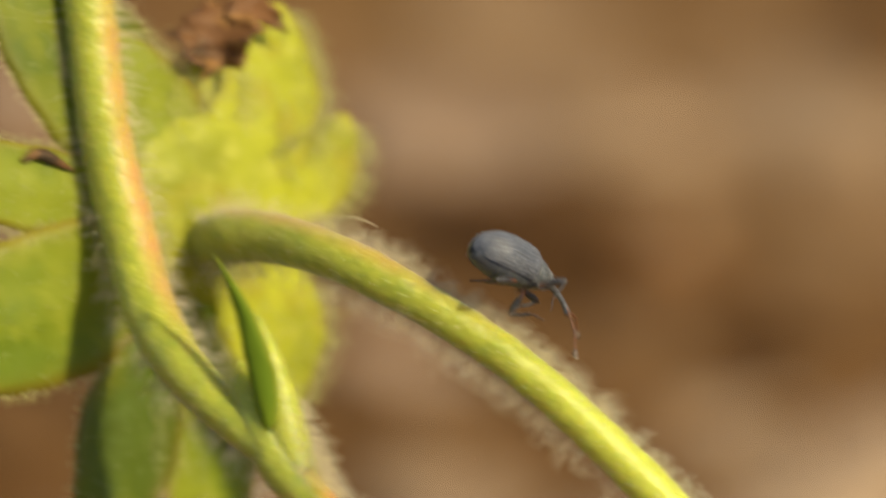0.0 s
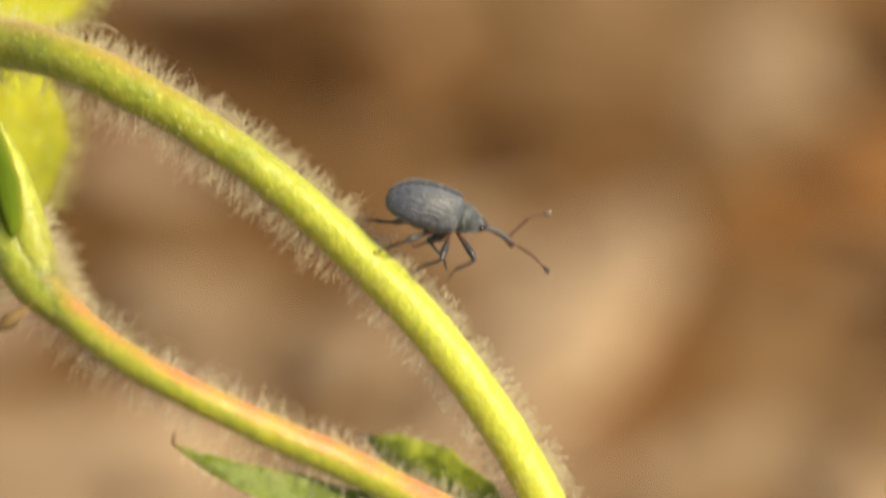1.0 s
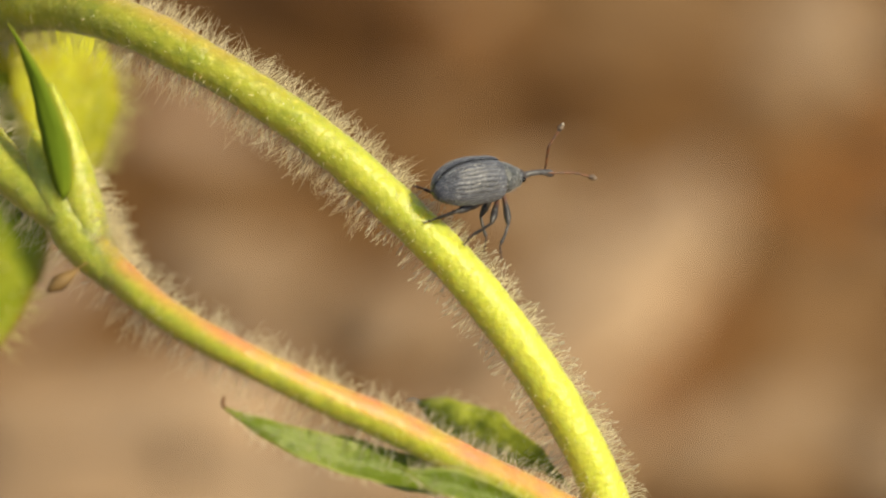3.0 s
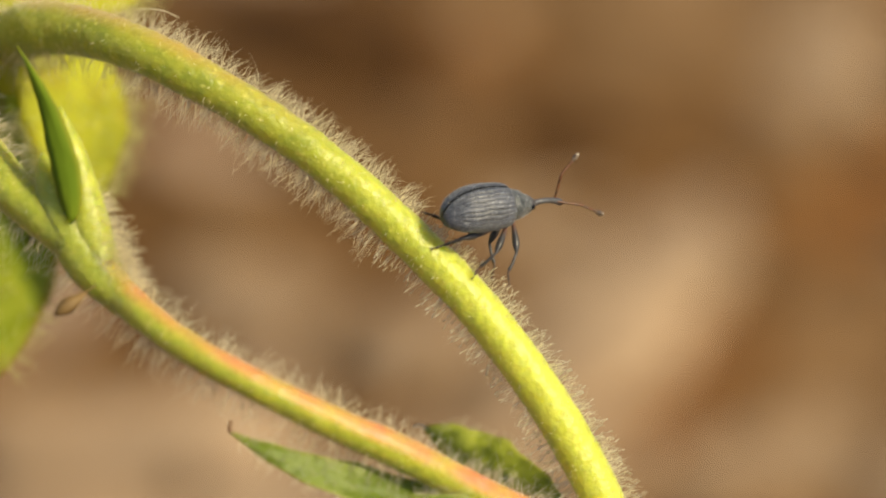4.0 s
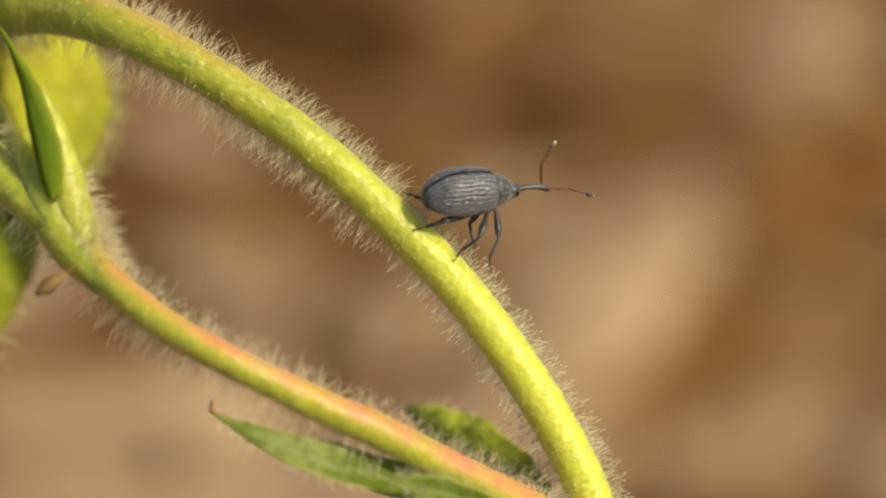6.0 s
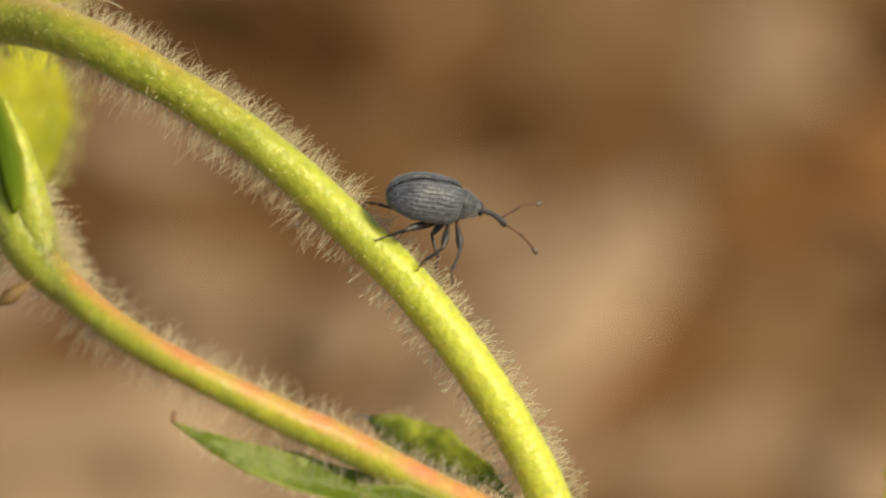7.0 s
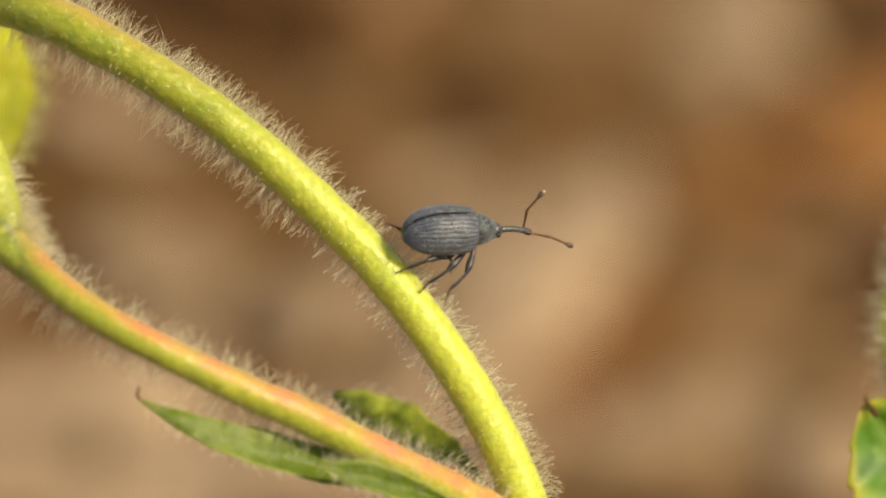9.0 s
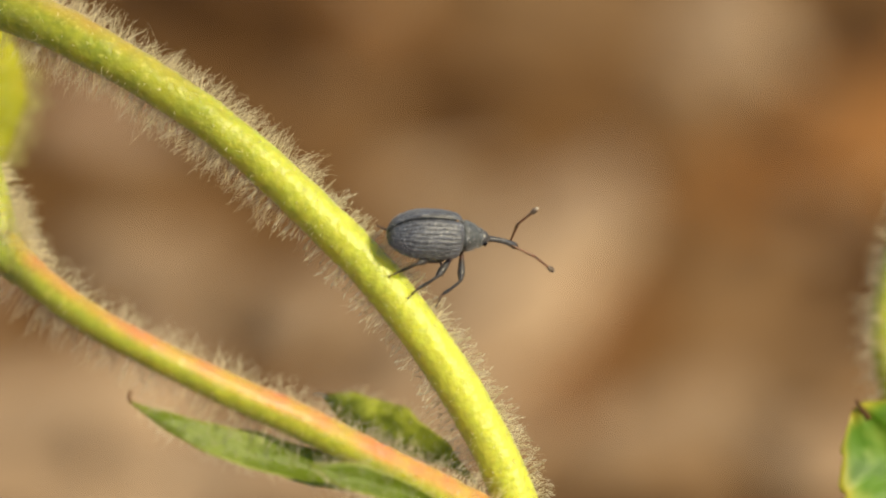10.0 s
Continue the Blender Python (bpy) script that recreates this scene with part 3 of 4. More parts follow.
            lengths.append(rng.uniform(0.3, 0.9) * (0.4 if i in (4, 5, 6, 7) else 1.0))
    part("hairs", hair_mesh("hairs", roots, ways, lengths, 0.009, DOWN, 0.35, rng), calyx, "fine white woolly hairs", "stuff")
    # brown shrivelled tip of one small sepal
    add_blade("withered_tip", calyx, WITHERED, "brown shrivelled sepal tip", base=(-11.85, 5.15, 10.75), ctrl=(-11.95, 4.60, 11.55), tip=(-12.15, 5.60, 12.70), width=2.35,
              lift=(0, -1, 0.2), cup=0.35, thick=0.25, peak=0.55, notch=0.5, wave=0.14, seed=41)
    add_blade("withered_tip", calyx, WITHERED, "brown shrivelled sepal tip", base=(-11.60, 5.00, 12.15), ctrl=(-10.90, 5.60, 12.85), tip=(-10.15, 6.60, 11.90), width=0.8,
              lift=(0, -1, 0.2), cup=0.3, thick=0.2, peak=0.4, notch=0.5, wave=0.2, seed=42)
    # brown scar and a black speck on two sepals
    for name, mat, label, line in (("scar", WITHERED, "small brown scar", [(-17.0, 0, 8.0, 0.05), (-16.6, 0, 8.2, 0.17), (-16.1, 0, 8.0, 0.14), (-15.6, 0, 7.75, 0.04)]),
                                   ("speck", SPECK, "tiny black speck", [(-11.40, 0, 0.38, 0.06), (-11.36, 0, 0.29, 0.12), (-11.31, 0, 0.20, 0.05)])):
        c = spline(line, 14)
        for row in c:
            row[:3] = spread(row, depth(row) - 0.05)
        v, fc = tube(c[:, :3], c[:, 3], 10, 0.4)
        part(name, mesh_of(name, np.array(v) * MM, fc, [mat]), calyx, label)


build_calyx()

# bracts on the side stalk
c = spline([(-8.52, -2.55, -1.75, 0.26), (-9.03, -2.20, -1.20, 0.46), (-9.43, -2.00, -0.42, 0.58), (-9.72, -1.95, 0.70, 0.57), (-9.94, -1.90, 1.75, 0.45), (-10.18, -1.85, 2.75, 0.30), (-10.53, -1.80, 3.80, 0.07)], 40)
v, fc = tube(c[:, :3], c[:, 3], 20, 0.06)
tones = [0.20 + 0.14 * noise.noise(Vector(p * 4.0)) for p in v]
stipule = part("stipule", mesh_of("stipule", np.array(v) * MM, fc, [STEM], tones=tones), side_stalk, "pale sheath that clasps the node")
# a dense fringe down its outer edge
rng = np.random.RandomState(15)
roots, ways, lengths = [], [], []
for k in range(760):
    i = int(rng.triangular(0, 11, 27))
    w = radians(rng.uniform(-75, 75))
    out = np.array((math.cos(w), -math.sin(w), 0.30))
    roots.append(c[i, :3] + out * c[i, 3] * 0.9 + rng.normal(0, 0.05, 3))
    ways.append(out + rng.normal(0, 0.24, 3))
    lengths.append(rng.uniform(0.35, 0.85) * (0.6 if i > 20 else 1.0))
part("hairs", hair_mesh("hairs", roots, ways, lengths, 0.0085, HAIR, 0.4, rng), stipule, "dense pale fringe of hairs", "stuff")
c = spline([(-10.98, -1.62, 2.55, 0.06), (-10.80, -1.68, 1.85, 0.40), (-10.40, -1.75, 0.95, 0.62), (-9.95, -1.88, 0.02, 0.68), (-9.42, -2.12, -0.75, 0.58), (-8.85, -2.42, -1.32, 0.40)], 36)
v, fc = tube(c[:, :3], c[:, 3], 24, 0.06)
tones = [0.20 + 0.14 * noise.noise(Vector(p * 4.0)) for p in v]
part("node", mesh_of("node", np.array(v) * MM, fc, [STEM], tones=tones), side_stalk, "swollen green node of the stalk")
add_blade("bract", side_stalk, DARK_BRACT, "small dark green pointed bract pressed to the node", base=(-10.13, -2.50, 0.66), ctrl=(-10.43, -2.85, 3.54), tip=(-11.63, -2.30, 5.41), width=0.78,
          lift=(-0.35, -1, 0.1), cup=-0.25, thick=0.14, peak=0.25, rim=0.8, wave=0.05, sharp=1.15, seed=21)
add_hairy_bract("long narrow green bract below the stalk fork", BRACT, 420, base=(2.67, -1.20, -7.46), ctrl=(-2.94, -3.30, -6.56), tip=(-5.85, -3.60, -4.89), width=1.08,
                lift=(0.1, -1, 0.42), cup=0.22, thick=0.16, peak=0.44, rim=0.7, wave=0.07, sharp=0.95, seed=22)
add_hairy_bract("short crumpled green bract lobe under the fork", BRACT, 300, base=(3.04, -1.60, -7.97), ctrl=(0.94, -3.50, -7.14), tip=(-1.15, -3.80, -6.55), width=0.8,
                lift=(0.2, -1, 0.15), cup=0.3, thick=0.16, peak=0.6, rim=0.8, wave=0.10, sharp=1.1, seed=24)
add_hairy_bract("short lime-green bract behind the stalk fork", LIME_BRACT, 300, base=(3.45, 1.20, -7.20), ctrl=(1.50, 3.60, -5.86), tip=(-0.71, 3.70, -4.93), width=1.3,
                lift=(0.3, -1, 0.25), cup=0.15, thick=0.16, peak=0.6, rim=0.5, wave=0.08, seed=23)
c = spline([(-0.64, 3.68, -4.98, 0.05), (-0.86, 3.70, -4.86, 0.035), (-1.05, 3.70, -4.93, 0.02)], 8)
v, fc = tube(c[:, :3], c[:, 3], 6)
part("bract_tip", mesh_of("bract_tip", np.array(v) * MM, fc, [HAIR]), side_stalk, "dry pale bract tip")
c = spline([(-5.83, -3.60, -4.91, 0.05), (-5.89, -3.60, -4.75, 0.04), (-5.84, -3.60, -4.64, 0.04), (-5.87, -3.60, -4.54, 0.02)], 10)
v, fc = tube(c[:, :3], c[:, 3], 6)
part("bract_tip", mesh_of("bract_tip", np.array(v) * MM, fc, [WITHERED]), side_stalk, "dry brown hooked bract tip")
c = spline([(-9.38, -2.40, -0.90, 0.03), (-9.72, -2.90, -1.16, 0.022), (-9.89, -3.10, -1.31, 0.12), (-10.24, -3.20, -1.55, 0.20), (-10.55, -3.20, -1.79, 0.05)], 14)
v, fc = tube(c[:, :3], c[:, 3], 10, 0.3)
part("withered_bract", mesh_of("withered_bract", np.array(v) * MM, fc, [DRY]), side_stalk, "small dry brown bract")
c = spline([(*(-8.67, 1.50, 6.52), 0.012), (*(-8.20, 1.30, 6.53), 0.012), (*(-7.81, 1.20, 6.47), 0.012), (*(-7.42, 1.10, 6.28), 0.012)], 12)
v, fc = tube(c[:, :3], c[:, 3], 6)
part("loose_hair", mesh_of("loose_hair", np.array(v) * MM, fc, [HAIR]), flower_stalk, "long pale stray hair")


# ---- the leaf beside it ----
def build_leaf():
    leaf = new("strawberry_leaf")
    leaf.matrix_world = BASE
    tagged(leaf, "green toothed strawberry leaflet on a hairy stalk", "leaf")
    add_blade("blade", leaf, LEAF, base=(16.38, 5.00, -9.00), ctrl=(15.68, 3.60, -7.26), tip=(14.05, 4.00, -5.22), width=4.2, lift=(-0.1, -1, 0.2),
              cup=0.15, thick=0.25, along=40, across=16, peak=0.5, teeth=6, rim=1.4, wave=0.03, seed=31)
    c = spline([(14.37, 4.00, -5.55, 0.16), (14.15, 3.95, -5.29, 0.11), (13.99, 3.95, -5.05, 0.03)], 8)
    v, fc = tube(c[:, :3], c[:, 3], 8)
    part("tooth_tip", mesh_of("tooth_tip", np.array(v) * MM, fc, [WITHERED]), leaf, "small orange-brown tip of a leaf tooth")
    c = spline([(*(16.7, 9.00, 2.23), 0.4), (*(15.95, 8.00, 0.17), 0.42), (*(15.25, 7.50, -1.95), 0.47), (*(15.05, 7.00, -3.44), 0.47), (*(15.4, 6.50, -5.48), 0.5), (*(15.9, 6.00, -10.34), 0.55), (16.6, 9.0, -22.0, 0.7), (17.8, 21.0, -61.0, 0.9)], 60)
    v, fc = tube(c[:, :3], c[:, 3], 14, 0.08)
    stalk = part("stalk", mesh_of("stalk", np.array(v) * MM, fc, [STEM]), leaf)
    rng = np.random.RandomState(6)
    _, a, b = frames_along(c[:, :3])
    roots, ways, lengths = [], [], []
    for k in range(900):
        i = rng.randint(0, 36)
        w = rng.uniform(0, 2 * math.pi)
        o = math.cos(w) * a[i] + math.sin(w) * b[i]
        roots.append(c[i, :3] + o * c[i, 3] * 0.9 + rng.normal(0, 0.1, 3) * 0.3)
        ways.append(o + rng.normal(0, 0.2, 3))
        lengths.append(rng.uniform(0.3, 0.8))
    part("hairs", hair_mesh("hairs", roots, ways, lengths, 0.0125, HAIR, 0.3, rng), stalk, "fine pale hairs", "stuff")


build_leaf()


# ---- the weevil: x ahead, y to its left, z up, in millimetres from the middle of its wing cases ----
def shell_radius(f):
    """Half-width of the wing cases from the tail (0) to the shoulder (1)."""
    if f < 0.56:
        return 0.72 * max(0.0, 1 - abs((f - 0.56) / 0.56) ** 2.25) ** 0.52
    return 0.72 * (1 - 0.15 * ((f - 0.56) / 0.44) ** 2.5) * (1 - 0.16 * max(0.0, (f - 0.94) / 0.06) ** 2.2)


def shell_row(f, g):
    """Number of the ridge at (f, g) and the way across it, 0.5 in the groove."""
    gg = g * 12.0 + 0.10 * math.sin(f * 17 + g * 9) + 0.05 * math.sin(f * 41 + g * 23)
    return int(gg), gg % 1.0


def shell_point(f, g, side):
    """g from the seam (0) down to the rim (1)."""
    x = -1.06 + 2.02 * f
    r = shell_radius(f)
    ang = math.asin(min(0.9, 0.030 / max(r, 0.045))) + g * radians(128)
    groove = 0.0
    if 0.02 < g < 0.99:
        n, ph = shell_row(f, g)
        groove = -0.017 * math.exp(-((ph - 0.5) / 0.13) ** 2) * min(1, r / 0.3)
        groove += -0.012 * max(0, math.sin(f * 120 + n * 2)) * math.exp(-((ph - 0.5) / 0.22) ** 2)
        groove += 0.010 * noise.noise(Vector((f * 9, g * 6, side * 3.0))) + 0.008 * noise.noise(Vector((f * 45, g * 40, side * 3.0)))
    rr = r + groove - 0.03 * math.exp(-(g / 0.025) ** 2) * min(1, r / 0.3)
    return np.array((x, side * math.sin(ang) * rr, 0.02 + math.cos(ang) * rr * (1.04 if ang < math.pi / 2 else 0.75) - 0.10 * (1 - f) ** 1.4))


def shell_bare(f, g):
    """How bare of scales the shell is: the grooves and the seam are, and odd rubbed spots."""
    n, ph = shell_row(f, g)
    v = math.exp(-((ph - 0.5) / 0.16) ** 2) * (0.75 + 0.25 * math.sin(f * 120 + n * 2) + 0.6 * noise.noise(Vector((f * 5, g * 9, 7.0))))
    v = max(v, math.exp(-(g / 0.020) ** 2))
    return max(0.0, min(1.0, v + 0.7 * max(0.0, noise.noise(Vector((f * 12, g * 26, 2.0))))))


def build_weevil():
    w = new("weevil")
    tagged(w, "small blue-grey weevil with a long curved snout on the stalk", "weevil")
    rng = np.random.RandomState(12)
    along, across = 80, 104
    for side in (-1, 1):
        verts, faces = [], []
        for i in range(along + 1):
            for k in range(across + 1):
                verts.append(shell_point(max(0.001, (i / along) ** 1.25), k / across, side))
        for i in range(along):
            for k in range(across):
                q = i * (across + 1) + k
                f = (q, q + 1, q + across + 2, q + across + 1)
                faces.append(f if side > 0 else f[::-1])
        bare = [shell_bare(max(0.001, (i / along) ** 1.25), k / across) for i in range(along + 1) for k in range(across + 1)]
        ob = part("wing_case", mesh_of("wing_case", np.array(verts) * MM, faces, [SHELL], tones=bare), w, "blue-grey wing case with lengthwise grooves")
        roots, ways, lengths = [], [], []
        for k in range(650):
            f, row = rng.uniform(0.06, 0.99), rng.randint(0, 10)
            g = (row + rng.uniform(-0.25, 0.25)) / 10.0
            if g <= 0:
                continue
            p = shell_point(f, g, side)
            o = p * (0, 1, 1)
            roots.append(p - o / (np.linalg.norm(o) + 1e-6) * 0.004)
            ways.append(o / (np.linalg.norm(o) + 1e-6) * 0.35 + np.array((-1, 0, 0)) + rng.normal(0, 0.12, 3))
            lengths.append(rng.uniform(0.04, 0.075))
        part("bristles", hair_mesh("bristles", roots, ways, lengths, 0.0045, BRISTLE, 0.1, rng), ob, "short pale lying bristles", "stuff")
    # belly with its rings
    c = [(-0.95 + 1.87 * i / 40, 0.0, -0.13 - 0.02 * math.sin(i / 40 * 3.1)) for i in range(41)]
    r = [0.45 * math.sin(math.pi * (0.10 + 0.72 * i / 40)) ** 0.6 * (1 - (0.05 if i % 8 == 0 else 0)) for i in range(41)]
    v, fc = tube(c, r, 24)
    part("belly", mesh_of("belly", np.array(v) * MM * (1, 1.25, 1), fc, [UNDER]), w, "dark ringed belly")
    # fore body
    prof = [(0.84, 0.28), (0.92, 0.35), (1.00, 0.41), (1.12, 0.43), (1.25, 0.40), (1.38, 0.34), (1.48, 0.275), (1.54, 0.255), (1.57, 0.26), (1.60, 0.20)]
    c = spline([(x, 0, 0.09 - 0.05 * (x - 0.86), rr) for x, rr in prof], 40)
    v, fc = tube(c[:, :3], c[:, 3], 40, 0.03)
    fore = part("thorax", mesh_of("thorax", np.array(v) * MM, fc, [FORE]), w, "grey dimpled thorax")
    roots, ways, lengths = [], [], []
    for k in range(700):
        i = rng.randint(3, 34)
        a = rng.uniform(0, 2 * math.pi)
        o = np.array((0, math.cos(a), math.sin(a)))
        roots.append(c[i, :3] + o * c[i, 3] * 0.99)
        ways.append(o * 0.4 + np.array((0.9, 0, 0)) + rng.normal(0, 0.15, 3))
        lengths.append(rng.uniform(0.04, 0.08))
    part("bristles", hair_mesh("bristles", roots, ways, lengths, 0.0045, BRISTLE, 0.1, rng), fore, "short pale lying bristles", "stuff")
    # head, carried on the thorax; its own space starts at the neck
    c = spline([(-0.06, 0, 0, 0.16), (0.0, 0, 0, 0.215), (0.08, 0, 0, 0.215), (0.16, 0, -0.01, 0.17), (0.24, 0, -0.02, 0.10), (0.34, 0, -0.02, 0.082)], 24)
    v, fc = tube(c[:, :3], c[:, 3], 24)
    head = part("head", mesh_of("head", np.array(v) * MM, fc, [CHITIN]), w, "small round dark head")
    head.location = (1.58 * MM, 0, 0.05 * MM)
    c = spline([(0.26, 0, -0.02, 0.085), (0.42, 0, -0.02, 0.078), (0.62, 0, -0.05, 0.076), (0.82, 0, -0.11, 0.078), (0.94, 0, -0.16, 0.09), (1.06, 0, -0.23, 0.098), (1.13, 0, -0.28, 0.065)], 34)
    v, fc = tube(c[:, :3], c[:, 3], 16)
    slots = [1 if f[0] // 16 > 27 else 0 for f in fc]
    part("snout", mesh_of("snout", np.array(v) * MM, fc, [CHITIN, RUST], slots=slots), head, "long curved dark snout")
    for side in (-1, 1):
        v, fc = tube([(0.1 + 0.02 * i, side * 0.19, 0.0) for i in range(-4, 5)], [0.085 * math.cos(i / 4.3 * math.pi / 2) for i in range(-4, 5)], 14)
        part("eye", mesh_of("eye", np.array(v) * MM, fc, [EYE]), head, "black bead eye")
    feelers = []
    for side in (-1, 1):
        elbow = 0.28 if side < 0 else 0.65
        # elbowed: a bare shaft, seven beads and a club, straight along x at rest
        c = spline([(0, 0, 0, 0.024), (0.3, 0, 0.0, 0.026), (0.58, 0, 0.0, 0.036), (0.64, 0.0, 0, 0.028)], 20)
        v, fc = tube(c[:, :3], c[:, 3], 8)
        v2, r2 = [], []
        for i in range(29):
            f = i / 28
            v2.append((0.63 + 0.42 * f * math.cos(elbow), 0, -0.42 * f * math.sin(elbow)))
            r2.append(0.019 + 0.013 * abs(math.sin(f * 7 * math.pi)))
        t2, f2 = tube(v2, r2, 8)
        end = np.array(v2[-1])
        way = np.array((math.cos(elbow), 0, -math.sin(elbow)))
        t3, f3 = tube([end + way * (0.24 * i / 12 - 0.02) for i in range(13)], [0.066 * math.sin(math.pi * (0.04 + 0.92 * i / 12)) ** 0.7 for i in range(13)], 10)
        tips = [0.0] * (len(v) + len(t2)) + [max(0.0, (i // 10 - 9) / 3) for i in range(130)] + [0.0, 1.0]
        n1, n2 = len(v), len(v) + len(t2)
        faces = list(fc) + [tuple(q + n1 for q in f) for f in f2] + [tuple(q + n2 for q in f) for f in f3]
        slots = [0] * (len(fc) + len(f2)) + [1] * len(f3)
        ob = part("antenna", mesh_of("antenna", np.array(list(v) + list(t2) + list(t3)) * MM * 1.18, faces, [RUST, CLUB], slots=slots, tones=tips), head, "thin elbowed antenna with a pale club")
        feelers.append(ob)
    legs = []
    for x, y, z in ((1.14, 0.17, -0.33), (0.92, 0.24, -0.42), (0.42, 0.28, -0.48)):
        for side in (-1, 1):
            if side > 0 and z < -0.45:
                x = 0.0
            c = spline([(0, 0, 0, 0.055), (0.1, 0, 0, 0.06), (0.35, 0, 0.01, 0.085), (0.58, 0, 0.01, 0.105), (0.72, 0, 0, 0.075), (0.8, 0, 0, 0.05), (0.83, 0, 0, 0.035)], 26)
            v, fc = tube(c[:, :3], c[:, 3], 14)
            femur = part("leg", mesh_of("leg", np.array(v) * MM * (1.09, 0.98, 0.98), fc, [LEG], tones=[max(0.0, min(1.0, 1.25 - q[0] / 0.28)) for q in v]), w, "dark grey jointed leg with a rusty base")
            femur.location = (x * MM, side * y * MM, z * MM)
            c = spline([(0, 0, 0, 0.035), (0.1, 0, -0.018, 0.042), (0.3, 0, -0.045, 0.042), (0.5, 0, -0.10, 0.05), (0.52, 0, -0.105, 0.03), (0.56, 0, -0.108, 0.036), (0.60, 0, -0.10, 0.024), (0.65, 0, -0.085, 0.036),
                        (0.68, 0, -0.075, 0.024), (0.73, 0, -0.055, 0.046), (0.76, 0, -0.045, 0.022), (0.84, 0, -0.012, 0.020), (0.87, 0, 0, 0.024)], 60)
            v, fc = tube(c[:, :3], c[:, 3], 10)
            v, fc = list(v), list(fc)
            for s in (-1, 1):
                t, f = tube([(0.86, 0, 0), (0.90, s * 0.03, -0.005), (0.92, s * 0.05, -0.035)], [0.014, 0.011, 0.003], 6)
                fc += [tuple(q + len(v) for q in g) for g in f]
                v += list(t)
            shin = part("shin", mesh_of("shin", np.array(v) * MM * (1.08, 1, 1), fc, [LEG, FOOT], slots=[1 if np.mean([v[q][0] for q in g]) > 0.5 else 0 for g in fc]), femur, "thin shin with a clawed foot")
            legs.append((femur, shin, side, np.array((x, side * y, z))))
    return w, head, feelers, legs


weevil, weevil_head, weevil_feelers, weevil_legs = build_weevil()

# time, middle of the body, nose down, lean to the viewer, head away
BODY = [
    (0.0, (-3.94, -0.65, 5.32), 23, -6, 36), (0.2, (-1.65, -0.65, 3.77), 25, -4, 30), (0.4, (-0.55, -0.65, 2.72), 20, 2, 18), (0.6, (0.06, -0.65, 2.35), 12, 12, 4),
    (0.8, (0.15, -0.65, 1.94), 15, 22, 7), (1.0, (0.85, -0.65, 1.40), 19, 28, 12), (1.5, (0.61, -0.65, 1.32), 2, 30, 25), (2.0, (0.63, -0.65, 1.05), 0, 27, 33),
    (2.5, (0.63, -0.65, 1.05), -5, 27, 31), (3.8, (0.69, -0.65, 1.04), -5, 29, 31), (4.5, (0.63, -0.65, 1.04), -4, 30, 31), (5.0, (0.61, -0.65, 1.04), -4, 33, 29),
    (6.3, (0.70, -0.65, 0.95), -2, 36, 26), (6.5, (0.70, -0.65, 0.95), -2, 36, 26), (7.0, (0.76, -0.65, 1.11), 10, 42, 25), (7.5, (0.99, -0.65, 0.95), 21, 48, 16),
    (8.0, (1.43, -0.65, 0.31), 19, 44, 12), (8.5, (2.29, -0.65, -0.41), 4, 50, 18), (9.0, (2.17, -0.65, -0.45), 0, 46, 23), (9.5, (2.17, -0.65, -0.52), 4, 50, 18),
    (10.0, (2.01, -0.65, -0.47), 4, 50, 18),
]
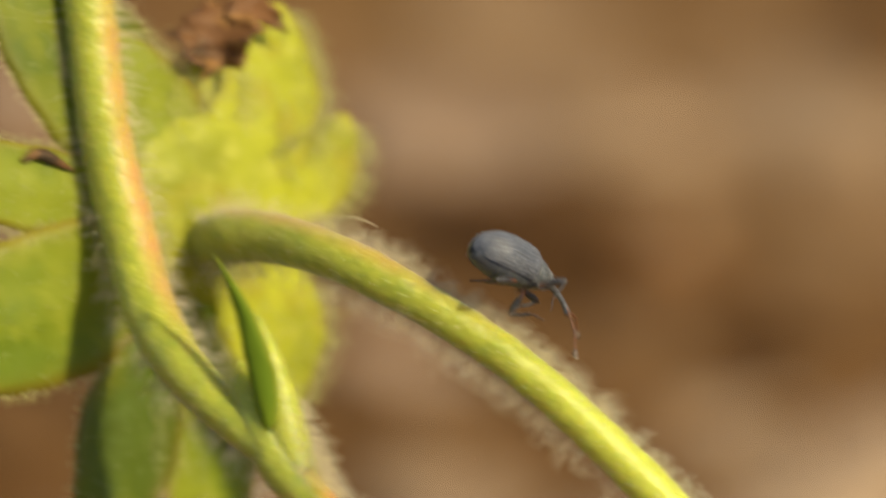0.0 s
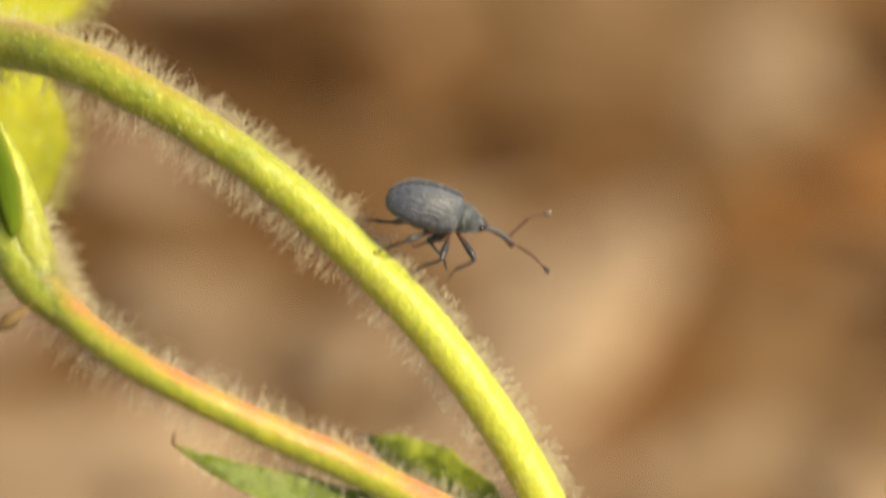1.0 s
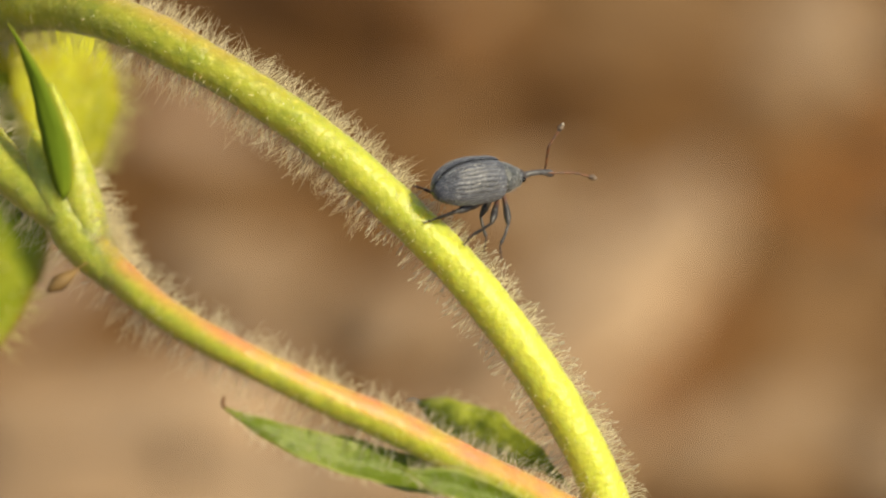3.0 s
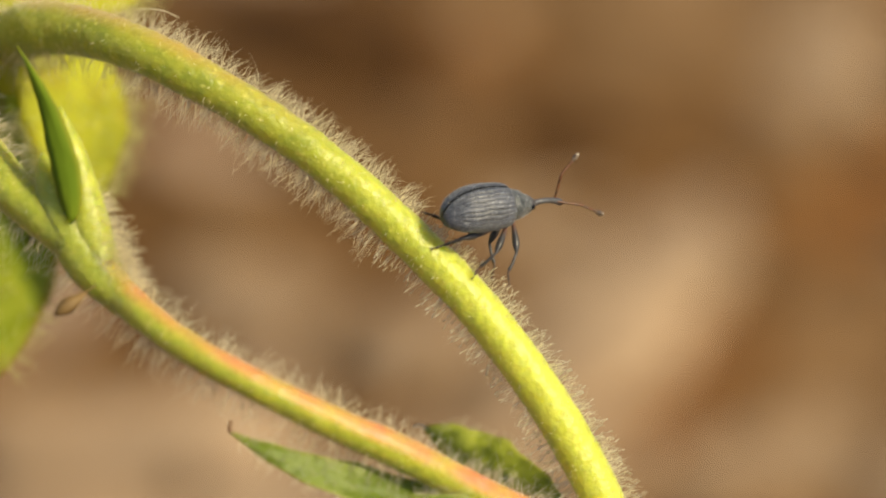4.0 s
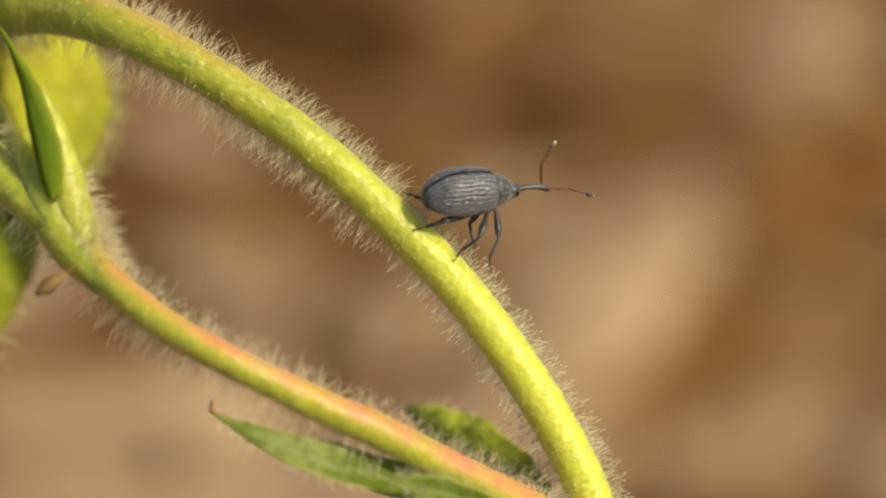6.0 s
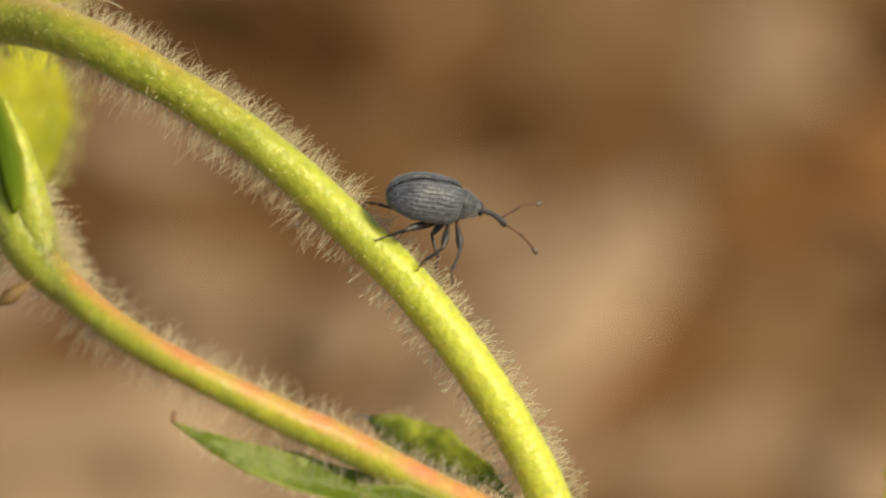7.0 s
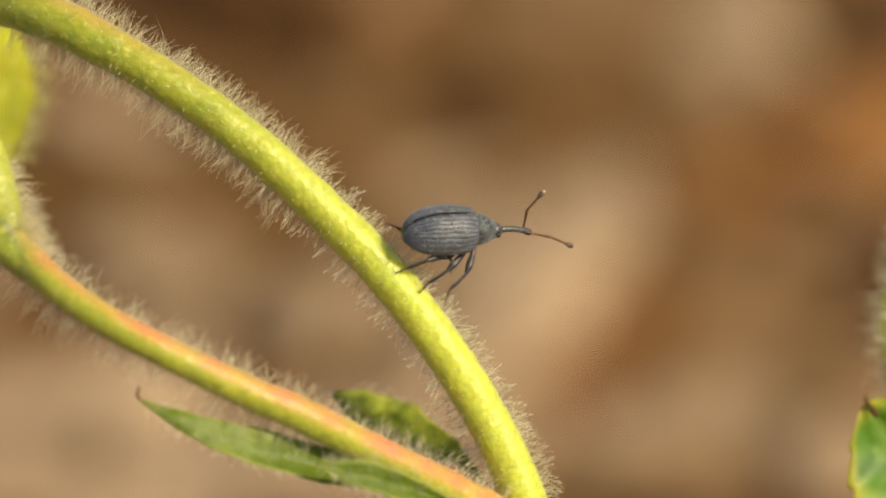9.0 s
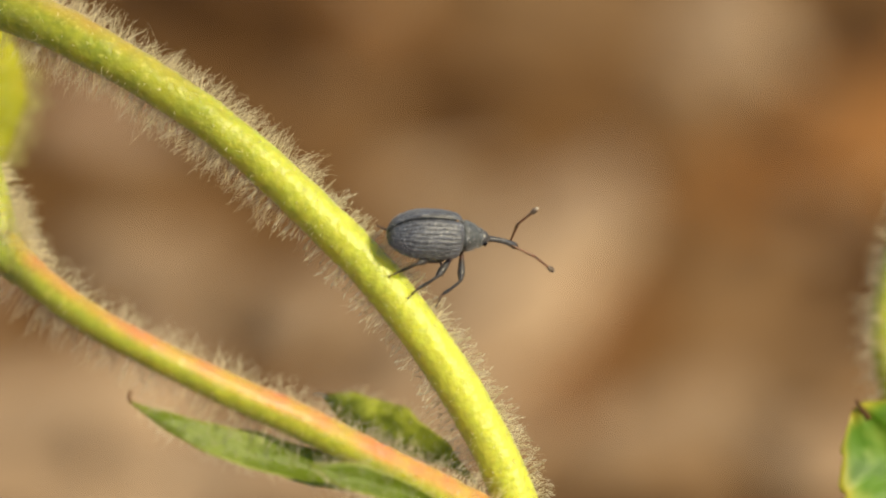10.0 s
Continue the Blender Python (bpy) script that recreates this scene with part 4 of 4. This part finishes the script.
# where each foot stands: time, near fore, near middle, near hind, far fore, far middle, far hind
FEET = [
    (0.0, (-2.62, -0.62, 3.94), (-3.59, -0.62, 4.44), (-4.41, -0.62, 4.75), (-2.82, 0.05, 3.69), (-3.74, 0.05, 3.84), (-4.81, 0.05, 4.76)),
    (0.2, (-0.90, -0.62, 2.26), (-2.04, -0.62, 2.73), (-2.85, -0.62, 3.17), (-0.75, 0.05, 2.01), (-1.75, 0.05, 2.47), (-2.97, 0.05, 3.69)),
    (0.4, (0.09, -0.62, 0.63), (-0.95, -0.62, 1.56), (-1.21, -0.62, 2.00), (0.24, 0.05, 0.63), (-0.67, 0.05, 1.47), (-2.13, 0.05, 2.79)),
    (0.6, (0.78, -0.62, 0.55), (-0.21, -0.62, 0.78), (-1.43, -0.62, 1.77), (0.93, 0.05, 0.47), (0.09, 0.05, 0.70), (-1.59, 0.05, 2.08)),
    (0.8, (0.99, -0.62, -0.05), (-0.14, -0.62, 0.47), (-0.92, -0.62, 0.90), (1.09, 0.05, -0.14), (0.24, 0.05, 0.47), (-1.59, 0.05, 1.85)),
    (1.0, (1.46, -0.62, -0.60), (0.53, -0.62, -0.40), (-0.49, -0.62, 0.17), (1.47, 0.05, -0.29), (0.55, 0.05, 0.32), (-0.86, 0.05, 1.06)),
    (1.5, (1.39, -0.62, -0.82), (0.53, -0.62, -0.40), (-0.49, -0.62, -0.05), (1.02, 0.15, -0.70), (0.12, 0.15, 0.25), (-0.86, 0.05, 1.06)),
    (2.5, (1.57, -0.62, -1.17), (0.55, -0.62, -0.50), (-0.53, -0.62, 0.00), (1.10, 0.15, -0.78), (0.12, 0.15, 0.25), (-0.86, 0.05, 1.03)),
    (4.5, (1.57, -0.62, -1.17), (0.58, -0.62, -0.85), (-0.53, -0.62, 0.00), (1.10, 0.15, -0.78), (0.12, 0.15, 0.25), (-0.86, 0.05, 1.03)),
    (6.5, (1.57, -0.62, -1.30), (0.58, -0.62, -0.85), (-0.52, -0.62, -0.03), (1.10, 0.15, -0.80), (0.12, 0.15, 0.20), (-0.83, 0.05, 1.01)),
    (7.0, (1.57, -0.62, -1.36), (0.60, -0.62, -0.85), (-0.52, -0.62, -0.03), (1.12, 0.15, -0.82), (0.18, 0.15, 0.17), (-0.80, 0.05, 1.01)),
    (7.5, (2.23, -0.62, -1.31), (0.58, -0.62, -0.85), (-0.55, -0.62, -0.02), (1.47, 0.05, -0.44), (0.70, 0.05, -0.21), (-0.37, 0.05, 0.86)),
    (8.0, (2.53, -0.62, -2.06), (0.82, -0.62, -1.30), (-0.52, -0.62, 0.11), (1.96, 0.05, -1.00), (1.32, 0.05, -0.75), (0.03, 0.05, 0.93)),
    (8.5, (2.38, -0.62, -2.27), (1.54, -0.62, -2.12), (0.85, -0.62, -1.36), (2.47, 0.05, -1.59), (1.78, 0.05, -1.21), (0.70, 0.05, -0.17)),
    (9.0, (2.32, -0.62, -2.40), (1.56, -0.62, -2.18), (1.01, -0.62, -1.57), (2.51, 0.05, -1.59), (1.78, 0.05, -1.29), (0.72, 0.05, -0.21)),
    (10.0, (2.32, -0.62, -2.40), (1.56, -0.62, -2.18), (1.04, -0.62, -1.59), (2.51, 0.05, -1.59), (1.78, 0.05, -1.29), (0.73, 0.05, -0.21)),
]
# feelers: time, near one and far one as (up, out) degrees in the head's space, and the head's nod
FEELERS = [
    (0.0, -42, 20, 20, 30, 18), (0.4, -17, 20, 62, 25, 12), (0.8, -2, 18, 78, 22, 6), (1.0, -5, 18, 60, 28, 0), (1.5, -7, 15, 90, 12, -8), (2.5, -8, 12, 82, 12, -13), (4.5, -18, 15, 72, 12, -11),
    (6.5, -5, 14, 94, 12, -14), (7.0, -10, 14, 40, 25, 6), (7.5, -9, 18, 68, 20, 6), (8.0, -13, 18, 66, 15, -10), (8.5, -11, 16, 82, 14, 0), (9.0, -7, 16, 92, 12, -8), (10.0, -11, 18, 92, 14, 0),
]


def between(rows, t):
    """The rows' numbers at t, gliding."""
    flat = np.array([np.hstack([np.ravel(q) for q in r]) for r in rows])
    ts = flat[:, 0]
    t = min(max(t, ts[0]), ts[-1])
    i = min(len(ts) - 2, int(np.searchsorted(ts, t, "right")) - 1)
    h = ts[i + 1] - ts[i]
    f = (t - ts[i]) / h

    def slope(k):
        if k <= 0 or k >= len(ts) - 1:
            return (flat[1] - flat[0]) / (ts[1] - ts[0]) if k <= 0 else 0 * flat[0]
        a, b = (flat[k] - flat[k - 1]) / (ts[k] - ts[k - 1]), (flat[k + 1] - flat[k]) / (ts[k + 1] - ts[k])
        return np.where(a * b > 0, 2 * a * b / np.where(a + b == 0, 1, a + b), 0)

    m0, m1 = slope(i) * h, slope(i + 1) * h
    out = (2 * f ** 3 - 3 * f ** 2 + 1) * flat[i] + (f ** 3 - 2 * f ** 2 + f) * m0 + (-2 * f ** 3 + 3 * f ** 2) * flat[i + 1] + (f ** 3 - f ** 2) * m1
    return out[1:]


def basis(origin, ahead, up):
    x = Vector(ahead).normalized()
    y = Vector(up).cross(x).normalized()
    z = x.cross(y)
    m = Matrix((x, y, z)).transposed().to_4x4()
    m.translation = Vector(origin)
    return m


def motions():
    steps = [k / 10 for k in range(101)]
    THIGH, SHIN = 0.89, 0.96
    body_rows, head_rows = [], []
    leg_rows = [([], []) for _ in weevil_legs]
    feeler_rows = [[], []]
    for t in steps:
        x, y, z, nose, lean, away = between(BODY, t)
        m = pose(x * MM, y * MM, z * MM, lean, nose, away)
        body_rows.append((t, BASE @ m))
        back = m.inverted()
        turned = back.to_3x3()
        feet = between(FEET, t).reshape(6, 3)
        for n, (femur, shin, side, hip) in enumerate(weevil_legs):
            pair = n // 2
            foot = back @ (Vector(feet[pair if side < 0 else pair + 3]) * MM) / MM
            hip = Vector(hip)
            line = foot - hip
            far = max(0.35, min(line.length, (THIGH + SHIN) * 0.985))
            way = line.normalized()
            bend = turned @ Vector(((1.0 if side < 0 else -1.0, 0.7, 0.0)[pair], side * (0.2, 0.5, 1.0)[pair], (0.0, 0.2, 0.0 if side < 0 else -0.2)[pair]))
            bend = (bend - way * bend.dot(way)).normalized()
            a = (THIGH ** 2 - SHIN ** 2 + far ** 2) / (2 * far)
            h = math.sqrt(max(0.0, THIGH ** 2 - a * a))
            knee = hip + way * a + bend * h
            end = hip + way * far
            f = basis(hip * MM, knee - hip, bend)
            s = basis(knee * MM, end - knee, bend)
            leg_rows[n][0].append((t, f))
            leg_rows[n][1].append((t, f.inverted() @ s))
        near_up, near_out, far_up, far_out, nod = between(FEELERS, t)
        head_rows.append((t, pose(1.58 * MM, 0, 0.05 * MM, 0, nod, 0)))
        feeler_rows[0].append((t, pose(0.92 * MM, -0.06 * MM, -0.14 * MM, 0, -near_up, -near_out)))
        feeler_rows[1].append((t, pose(0.92 * MM, 0.06 * MM, -0.14 * MM, 0, -far_up, far_out)))
    walk(weevil, body_rows)
    walk(weevil_head, head_rows)
    for ob, rows in zip(weevil_feelers, feeler_rows):
        walk(ob, rows)
    for (femur, shin, _, _), (a, b) in zip(weevil_legs, leg_rows):
        walk(femur, a)
        walk(shin, b)


motions()
